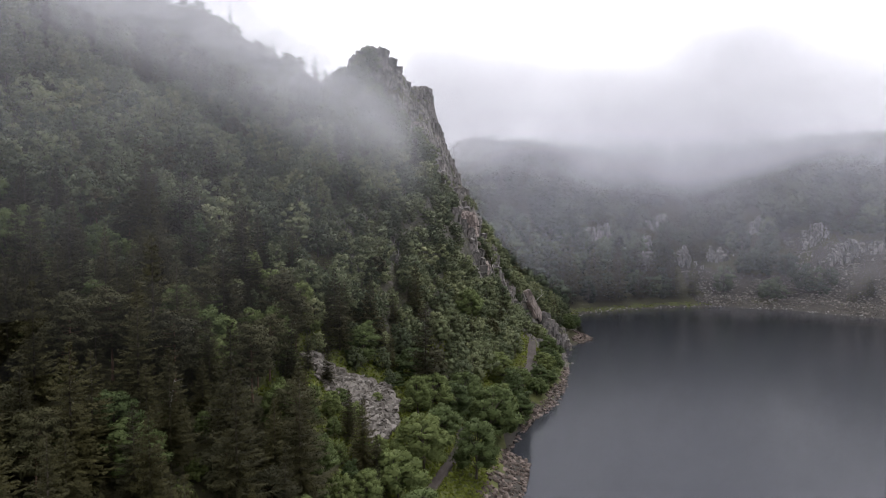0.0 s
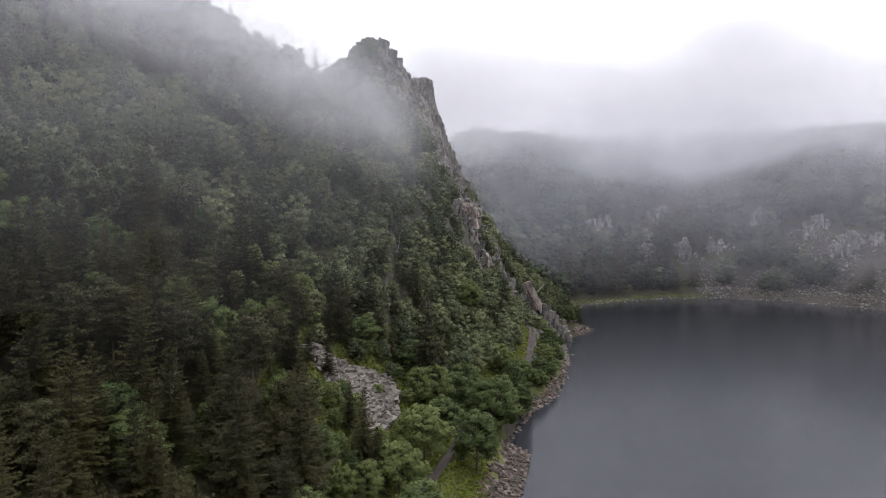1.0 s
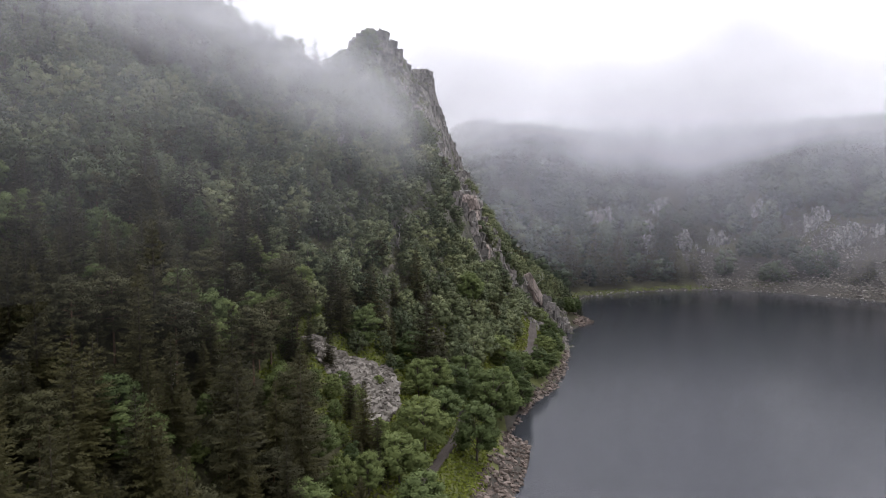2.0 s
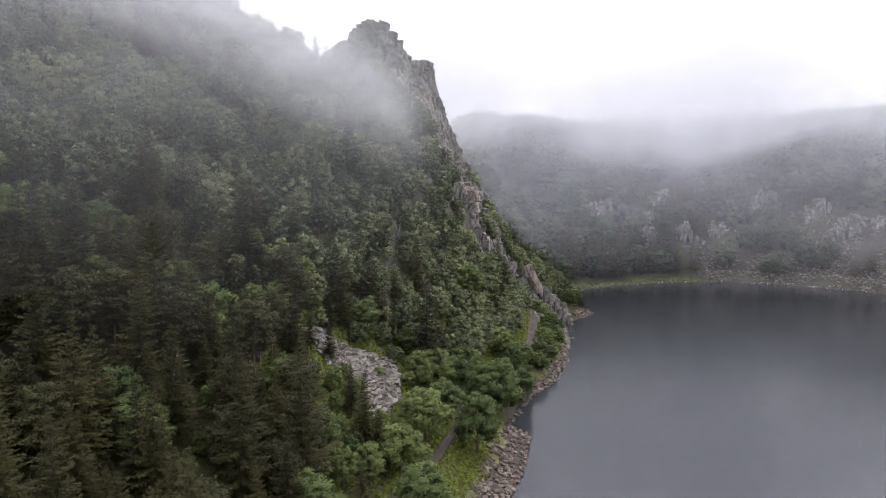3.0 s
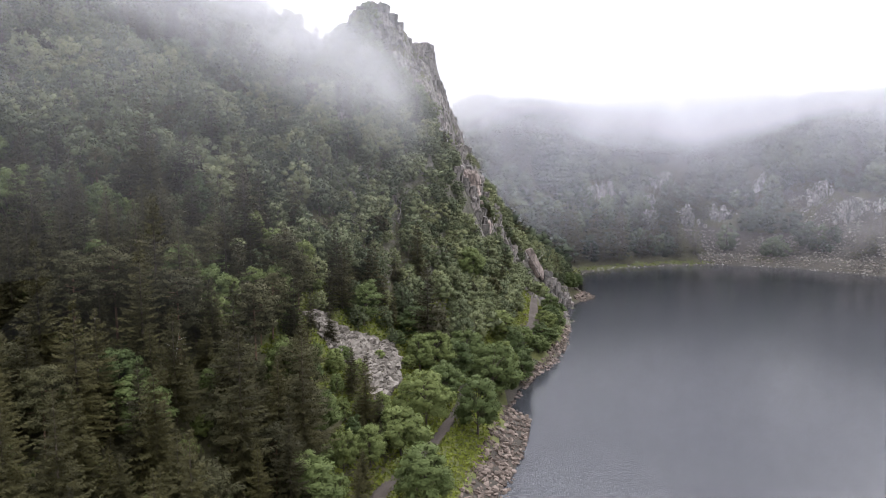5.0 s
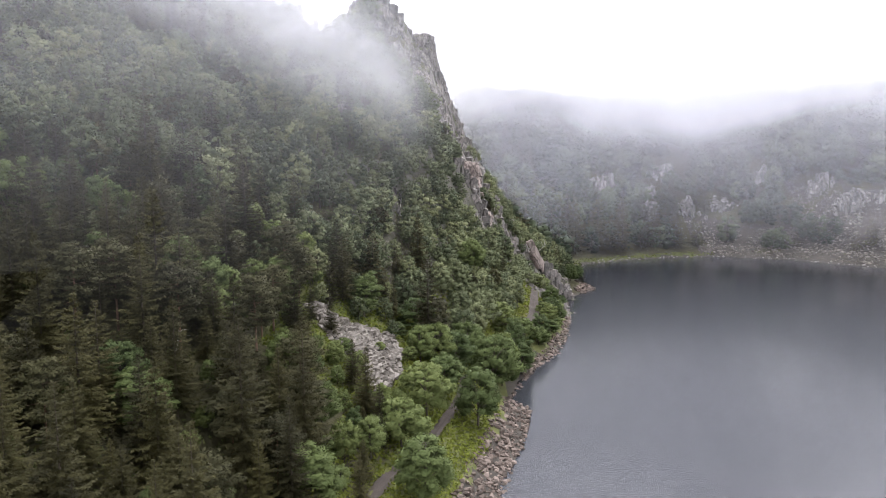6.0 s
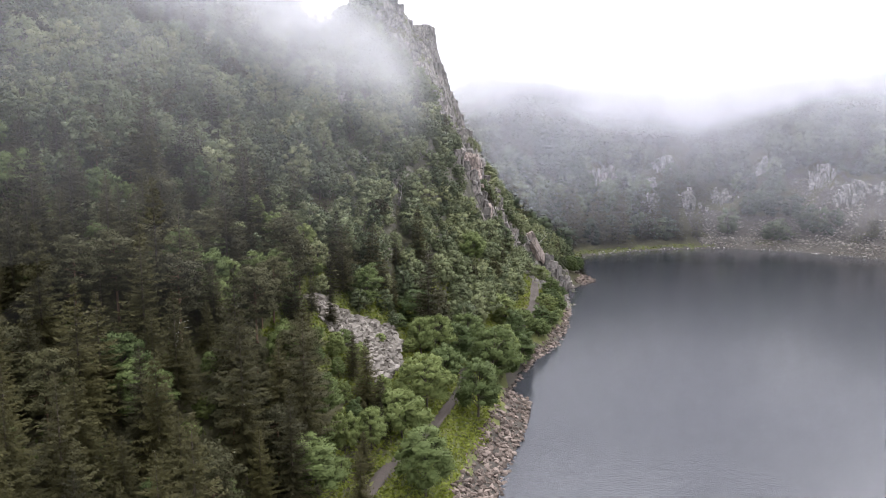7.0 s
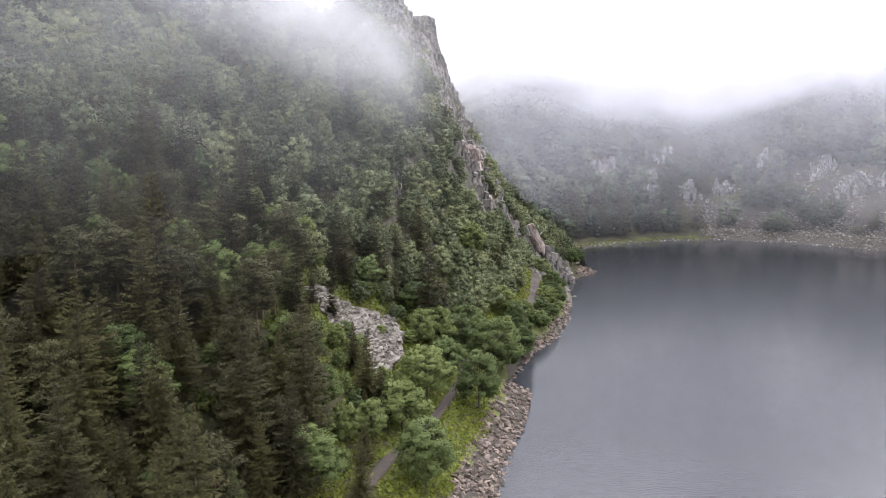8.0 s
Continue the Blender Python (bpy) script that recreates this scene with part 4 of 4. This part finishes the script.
def shore_band(x, y):
    d = lake_distance(x, y)
    wide = np.interp(y, [60, 100, 135, 146, 152, 168, 178, 190, 205, 225, 260], [6, 6, 5.5, 4, 0.4, 0.6, 2.6, 3.4, 2.6, 0.6, 1.6])
    return (d > -1.0) & (d < wide + 1.2 * rough_noise(x, y, 4, 2))


p = sites_where(34000, 0, 45, 78, 262, shore_band)
stone_field("shore_stones", p, rng.uniform(0.3, 1.0, len(p)) ** 2.6 * 1.1, "broken pinkish-grey stones piled along the lake edge", "shore stones", mat=M_SHORE, pieces=SHORE_STONES)
p = sites_where(900, 52, 66, 278, 300, lambda x, y: (lake_distance(x, y) > -1.2) & (lake_distance(x, y) < 3.5))
stone_field("headland_stones", p, rng.uniform(0.5, 1.6, len(p)), "pale boulders at the foot of the headland", "boulders", 60, M_SHORE, SHORE_STONES)
p = sites_where(9000, 60, 270, 300, 400, lambda x, y: (lake_distance(x, y) > -0.6) & (lake_distance(x, y) < np.where(x < 100, 3.2, 1.5)))
stone_field("far_shore_stones", p, rng.uniform(0.3, 1.0, len(p)) ** 1.6, "thin pale line of stones along the far shore", "shore stones", 120, M_PALE, PALE_STONES)
p = sites_where(9000, 140, 275, 330, 450, lambda x, y: (lake_distance(x, y) > 2) & (lake_distance(x, y) < np.where(x > 205, 60, 32)) & (y > 300) & (rough_noise(x, y, 14, 2) > -0.3))
stone_field("far_scree", p, rng.uniform(0.5, 1.0, len(p)) ** 2 * 1.5, "grey boulder scree above the far shore", "scree", 120)
tufts("far_grass", 60, 150, 340, 400, 5200, lambda x, y: (lake_distance(x, y) > 1.2) & (lake_distance(x, y) < 4.2), 0.7, M_GRASS, "strip of yellow-green grass on the far shore")


# ---------------------------------------------------------------- rock
def crag(name, label, rows, blocks=None):
    """Rock of jointed blocks. rows: x, y, top, width, depth, tall, turn about the upright in degrees, and how far it leans back to the left."""
    ob = new(name)
    x0, y0 = rows[0][0], rows[0][1]
    ob.location = (x0, y0, float(height(x0, y0)))
    tagged(ob, label, "rock")
    inv = Matrix.Translation(-ob.location)
    for x, y, top, w, d, tall, turn, *back in rows:
        b = new("block", (blocks or BLOCKS)[sg.randrange(len(blocks or BLOCKS))])
        b.parent = ob
        lean = pose(0, 0, 0, 0, -back[0], 0) @ pose(0, 0, 0, sg.uniform(-3, 3), 0, turn) if back else pose(0, 0, 0, sg.uniform(-14, 14), sg.uniform(-14, 14), turn)
        b.matrix_basis = inv @ Matrix.Translation((x, y, top - tall / 2)) @ lean @ Matrix.Diagonal((w, d, tall, 1))
    return ob


CLIFF_BLOCKS = [hull_mesh("block", block_points(), M_CLIFF) for _ in range(12)]
PINK_BLOCKS = [hull_mesh("block", block_points(0.4), M_PINK) for _ in range(10)]
rows = []
for top, x0, x1, y in ((52, 5.4, 9.4, 236.5), (47.5, 5.6, 10.4, 235.2), (43.5, 6.4, 11.2, 233.8), (39.5, 7.4, 12.4, 232.4), (36, 9.0, 13.6, 231.4)):
    for _ in range(5):
        rows.append((sg.uniform(x0, x1), y + sg.uniform(-0.5, 1.4), top + sg.uniform(-1.6, 0.8), sg.uniform(3.2, 6.0), sg.uniform(2.8, 4.4), sg.uniform(2.4, 4.8), sg.uniform(-25, 25)))
crag("pink_cliff", "pale pink granite cliff above the trees", rows, PINK_BLOCKS)
rows = [(32.6, 259.2, 24.2, 2.6, 1.8, 9.0, 12, 30), (34.6, 260.4, 21.5, 2.8, 2.0, 11.0, 20, 29), (36.4, 261.2, 17.6, 2.4, 1.8, 10.0, 8, 31), (33.4, 260.8, 20.0, 2.2, 2.2, 8.0, 35, 27), (37.4, 262.2, 14.8, 2.6, 2.0, 7.0, 25, 33)]
crag("rock_slab", "smooth pale slab of granite leaning above the shore", rows, PINK_BLOCKS)
rows = []
for _ in range(40):
    x = sg.uniform(37, 47.5)
    rows.append((x, 260.5 + (x - 37) * 0.7 + sg.uniform(-1, 1.5), 14.5 - (x - 37) * 1.05 + sg.uniform(-6, 0.8), sg.uniform(2.4, 5.2), sg.uniform(2.4, 4.2), sg.uniform(2.6, 5.5), sg.uniform(-40, 40)))
crag("headland_rock", "dark cracked granite buttress falling into the lake", rows)
# the summit tower: stepped columns falling away towards the lake
rows = []
for xa, xb, top in ((-37.5, -33, 112), (-35, -30, 116), (-31.5, -26, 118), (-27.5, -21.2, 117.4), (-22.5, -18.8, 113.6), (-20, -15.4, 110), (-16.5, -12, 105), (-12.5, -8.3, 102.6),
                    (-9, -4.8, 102.2)):
    for k in range(3):
        drop = 0 if k == 0 else sg.uniform(0.5, 3.0) + 3.4 * k
        for _ in range(3):
            w = sg.uniform(2.2, 4.4)
            low = sg.uniform(0, 0.9) if k == 0 else sg.uniform(0, 5)
            rows.append((sg.uniform(xa + w * 0.4, xb - w * 0.4), CREST_Y - 1.5 - 2.4 * k + sg.uniform(-1.6, 1.6), top - drop - low, w, sg.uniform(2.8, 5.5), sg.uniform(8, 15), sg.uniform(-30, 30)))
# the broken edge that falls from the tower towards the lake
for _ in range(150):
    x, k = sg.uniform(-6.5, 15), sg.uniform(0, 7)
    z = float(np.interp(x + 0.25 * k, CREST_X, CREST_Z))
    rows.append((x, CREST_Y - 1.5 - k, z + sg.uniform(-1.5, 2.2) - 0.5 * k, sg.uniform(1.2, 3.4), sg.uniform(1.6, 3.6), sg.uniform(2.4, 6.5), sg.uniform(-40, 40)))
crag("rock_tower", "weathered grey granite tower with stepped columns on the ridge", rows)


def outcrop(name, label, cx, cy, r, tall, count, spread_y=0.6):
    rows = []
    for _ in range(count):
        x, y = cx + sg.uniform(-1, 1) * r, cy + sg.uniform(-1, 1) * r * spread_y
        z = float(height(x, y))
        t = tall * sg.uniform(0.5, 1.2)
        rows.append((x, y, z + t * sg.uniform(0.2, 0.5), r * sg.uniform(0.22, 0.5), r * sg.uniform(0.25, 0.5), t, sg.uniform(-35, 35)))
    return crag(name, label, rows)


# the rock wall itself: jointed pillars of many widths, one connected surface
def cells(x, y, size, seed):
    """A random value for each cell of an uneven mosaic."""
    table = np.random.default_rng(seed).random((64, 64, 3))
    i0, j0 = np.floor(x / size).astype(int), np.floor(y / size).astype(int)
    best, val = np.full(x.shape, 1e9), np.zeros(x.shape)
    for di in (-1, 0, 1):
        for dj in (-1, 0, 1):
            q = table[(i0 + di) % 64, (j0 + dj) % 64]
            d = np.hypot(x / size - i0 - di - q[..., 0], y / size - j0 - dj - q[..., 1])
            val = np.where(d < best, q[..., 2], val)
            best = np.minimum(best, d)
    return val - 0.5


def rocky(x, y, z):
    """One where the spur is bare rock, nought where it is wooded."""
    rim = np.clip((z + 4 - np.interp(x + 17, CREST_X, CREST_Z)) / 5, 0, 1) * np.clip((y - 230) / 8, 0, 1)
    rim = rim * np.where(z > 40, 1, 0.8 + 0.9 * rough_noise(x, y, 12, 2))
    top = np.clip((x + 40) / 4, 0, 1) * np.clip((4 - x) / 4, 0, 1) * np.clip((y - CREST_Y + 25) / 5, 0, 1)
    cut = np.zeros(np.shape(x))
    for cx, cy, r in CLIFFS[4:]:
        cut = np.maximum(cut, np.clip(1.2 - np.hypot(x - cx, (y - cy) * 0.8) / r, 0, 1))
    return np.clip(np.maximum(np.maximum(rim, top), cut) * 1.6, 0, 1)


def wall_height(x, y):
    z = height(x, y)
    wx, wy = x + 1.2 * rough_noise(x, y, 5, 2), y + 1.2 * rough_noise(y, x, 5, 2)
    k = rocky(x, y, z)
    return z - 1.2 + k * (1.6 + 2.6 * cells(wx, wy, 5.2, 1) + 1.5 * cells(wx, wy, 2.3, 2) + 0.7 * cells(wx, wy, 1.0, 3) + 2.0 * rough_noise(x, y, 4, 3))


v, f = sheet(np.arange(-48, 50, 0.45), np.arange(176, 293, 0.45), wall_height)
near_rock = rocky(v[:, 0], v[:, 1], height(v[:, 0], v[:, 1])) > 0.02
f = f[near_rock[f].any(1)]
used = np.unique(f)
remap = np.zeros(len(v), int)
remap[used] = np.arange(len(used))
wall = new("rock_wall", mesh_from("rock_wall", v[used], remap[f], [M_CRAG]))
tagged(wall, "grey granite wall with jointed pillars and grassy ledges", "rock")
# loose blocks on the edge of the spur and round the summit
rows = []
while len(rows) < 150:
    x, y = sg.uniform(-42, 40), sg.uniform(232, 286)
    z = float(height(x, y))
    rim = float(np.interp(x + 10, CREST_X, CREST_Z)) < z + 3
    if (rim and y > 238 and (z > 40 or sg.random() < 0.4)) or (-38 < x < 2 and y > CREST_Y - 12):
        w = sg.uniform(1.3, 3.2)
        rows.append((x, y, z + sg.uniform(0.6, 2.6), w, sg.uniform(1.3, 3.0), sg.uniform(3.5, 8), sg.uniform(-40, 40)))
crag("rock_cliff", "broken grey granite face with ledges above the lake", rows)
for (cx, cy, r), tall, count in zip(CLIFFS, (7, 8, 6, 6, 11, 11, 8, 7, 6), (12, 10, 6, 6, 26, 26, 26, 22, 22)):
    tagged(outcrop("rock_outcrop", "cracked pinkish-grey granite outcrop among the trees", cx, cy, r, tall, count), group="outcrops on the spur")
for cx, cy, r in FAR_CLIFFS:
    rows, lift = [], sg.uniform(4.5, 8.5)
    for _ in range(46):
        x, y = cx + sg.gauss(0, 0.55) * r, cy - 2 + sg.uniform(-0.7, 0.4) * r
        rows.append((x, y, float(height(x, y)) + lift * sg.uniform(0.45, 1.15) * math.exp(-((x - cx) / r / 1.1) ** 2), sg.uniform(1.0, 3.4), sg.uniform(1.0, 2.6), sg.uniform(9, 18), sg.uniform(-40, 40)))
    tagged(crag("cliff", "pale ribbed granite cliff on the far mountainside", rows, CLIFF_BLOCKS), group="far cliffs")
outcrop("boulder", "grey boulder standing under the pines", -20.3, 93.2, 1.3, 4.0, 4)


# ---------------------------------------------------------------- low cloud
def cloud_sheet(name, x0, x1, w0, w1, place, mat, label, step=5.0, keep_if=None):
    us, ws = np.arange(x0, x1 + step, step), np.arange(w0, w1 + step, step)
    gu, gw = np.meshgrid(us, ws)
    v = np.stack(place(gu, gw), -1).reshape(-1, 3)
    nx, ny = len(us), len(ws)
    i = (np.arange(ny - 1)[:, None] * nx + np.arange(nx - 1)).ravel()
    f = np.stack([i, i + 1, i + nx + 1, i + nx], 1)
    if keep_if is not None:
        f = f[keep_if(v[f].mean(1))]
    ob = new(name, mesh_from(name, v, f, [mat], smooth=True))
    return tagged(ob, label, "cloud", kind="stuff")


# the base of the cloud hangs lowest over the head of the lake and lifts towards the open slope
BASE = [(10, 3), (50, -4), (82, 0), (113, 4), (143, 13), (174, 6), (195, -1), (225, -7), (250, -9)]
for yy, low, high, pk, holes, lo_fade, hi_fade, rag in ((384, 30, 84, 0.245, 0.3, 145, 76, 24.0), (408, 52, 122, 2.2, 0.0, 150, 88, 22.0)):
    cloud_sheet("cloud_bank", -40, 330, low - 16, 205, lambda x, z, yy=yy: (x, yy - 0.75 * (z - 60) - 0.0010 * (x - 120) ** 2 * (x > 120) + 2 * rough_noise(x, z + 40 * yy, 80, 1), z),
                cloud_material("far_cloud", [(0, 0, 1, low, high), (0, 0, -1, -lo_fade, -hi_fade), (1, 0, 0, -34, -6)], pk, 0.014, rag, holes=holes, white=(0.52, 0.52, 0.555, 1), sag=BASE), "white cloud hanging on the far mountainside")
for yy, pk in ((352, 0.245), (343, 0.22)):
    cloud_sheet("haze", 8, 330, 1, 110, lambda x, z, yy=yy: (x, yy - 0.0030 * (x - 120) ** 2 * (x > 120) - 0.3 * z, z),
                cloud_material("thin_haze", [(0, 0, 1, -14, 64), (0, 0, -1, -110, -66), (1, 0, 0, 2, 30)], pk, 0.015, 6.0, (1, 1, 1), 0.3, (0.66, 0.67, 0.74, 1)), "thin pale haze over the far shore")


def before_slope(back):
    """A smooth curved surface that stands clear of the treetops by so many metres."""
    def place(x, z):
        u, w = x / 50, (z - 80) / 50
        return x, 224 - back - 1.1 * u + 60 * w - 25 * u * u - 49 * u * w - 13 * w * w + 1.5 * rough_noise(x + 50 * back, z, 60, 1), z
    return place


# cloud pouring over the ridge and down before the tower: thin layers, one before the other
for back, pk, off in ((14, 0.5, 8), (20, 0.24, 0), (27, 0.24, 3)):
    cloud_sheet("cloud_wisp", -170, 2, 48, 150, before_slope(back),
                cloud_material("slope_cloud", [(0.43, 0, 1, 42 + off, 74 + off), (-0.9, 0, -1, -84, -58), (-1, 0, 0, -1, 18), (1, 0, 0, -170, -105)], pk, 0.026, 7.0, (1.2, 0.3, 0.9), 0.42, (0.70, 0.70, 0.72, 1)),
                "drifting white cloud before the wooded ridge", step=4.0, keep_if=lambda c: (c[:, 2] + 0.43 * c[:, 0] > 36) & (c[:, 2] + 0.9 * c[:, 0] < 108) & (c[:, 1] > 60))
# thin mist over the slope
for back, pk in ((33, 0.24),):
    cloud_sheet("mist", -190, 20, 30, 150, before_slope(back),
                cloud_material("thin_mist", [(0, 0, 1, 24, 104), (-1, 0, 0, -18, 20)], pk, 0.02, 8.0, (1, 1, 1), 0.4, (0.86, 0.87, 0.93, 1)), "thin pale mist over the upper slope", keep_if=lambda c: c[:, 1] > 70)


# ---------------------------------------------------------------- small things on the spur
def dead_tree(x, y, tall, lean):
    """A bleached trunk with bare limbs."""
    ob = new("dead_tree")
    z = float(height(x, y))
    ob.matrix_basis = pose(x, y, z - 0.3, 0, lean, sg.uniform(0, 90))
    tagged(ob, "bleached bare dead tree leaning from the rocks", "dead tree", group="dead trees on the spur")
    v, f = tapered([(0, 0, 0), (0.1, 0, tall * 0.5), (0, 0.1, tall)], 0.13, 0.03)
    trunk = new("trunk", mesh_from("trunk", v, f, [M_DEAD], smooth=True))
    trunk.parent = ob
    for k in range(7):
        h = tall * (0.3 + 0.1 * k)
        a = sg.uniform(0, 6.28)
        L = tall * sg.uniform(0.2, 0.4)
        v, f = tapered([(0, 0, h), (math.cos(a) * L * 0.5, math.sin(a) * L * 0.5, h + L * 0.35), (math.cos(a) * L, math.sin(a) * L, h + L * 0.5)], 0.06, 0.015, 4)
        limb = new("limb", mesh_from("limb", v, f, [M_DEAD], smooth=True))
        limb.parent = ob
    return ob


M_DEAD = solid("bleached_wood", [(0.3, (0.25, 0.235, 0.215)), (0.7, (0.42, 0.40, 0.375))], 3.0, 0.8)
for x, y, tall, lean in ((17, 243, 8, 40), (31, 262, 9, 48), (33, 264, 8, 38), (-12, 186, 5, 20), (-37, 94, 5, 10)):
    dead_tree(x, y, tall, lean)

cairn = new("summit_cairn")
cairn.location = (-25.2, CREST_Y - 1.0, 117.0)
tagged(cairn, "small cairn with a post on the rock summit", "cairn")
for k in range(5):
    q = new("stone", STONES[k])
    q.parent = cairn
    q.matrix_basis = Matrix.Translation((sg.uniform(-0.4, 0.4), sg.uniform(-0.4, 0.4), -0.3 + 0.22 * k)) @ Matrix.Diagonal((0.9 - 0.1 * k, 0.8 - 0.1 * k, 0.6, 1))
v, f = tapered([(0, 0, 0), (0, 0, 0.9), (0.02, 0, 1.9)], 0.08, 0.06, 6)
post = new("post", mesh_from("post", v, f, [M_DEAD], smooth=True))
post.parent = cairn
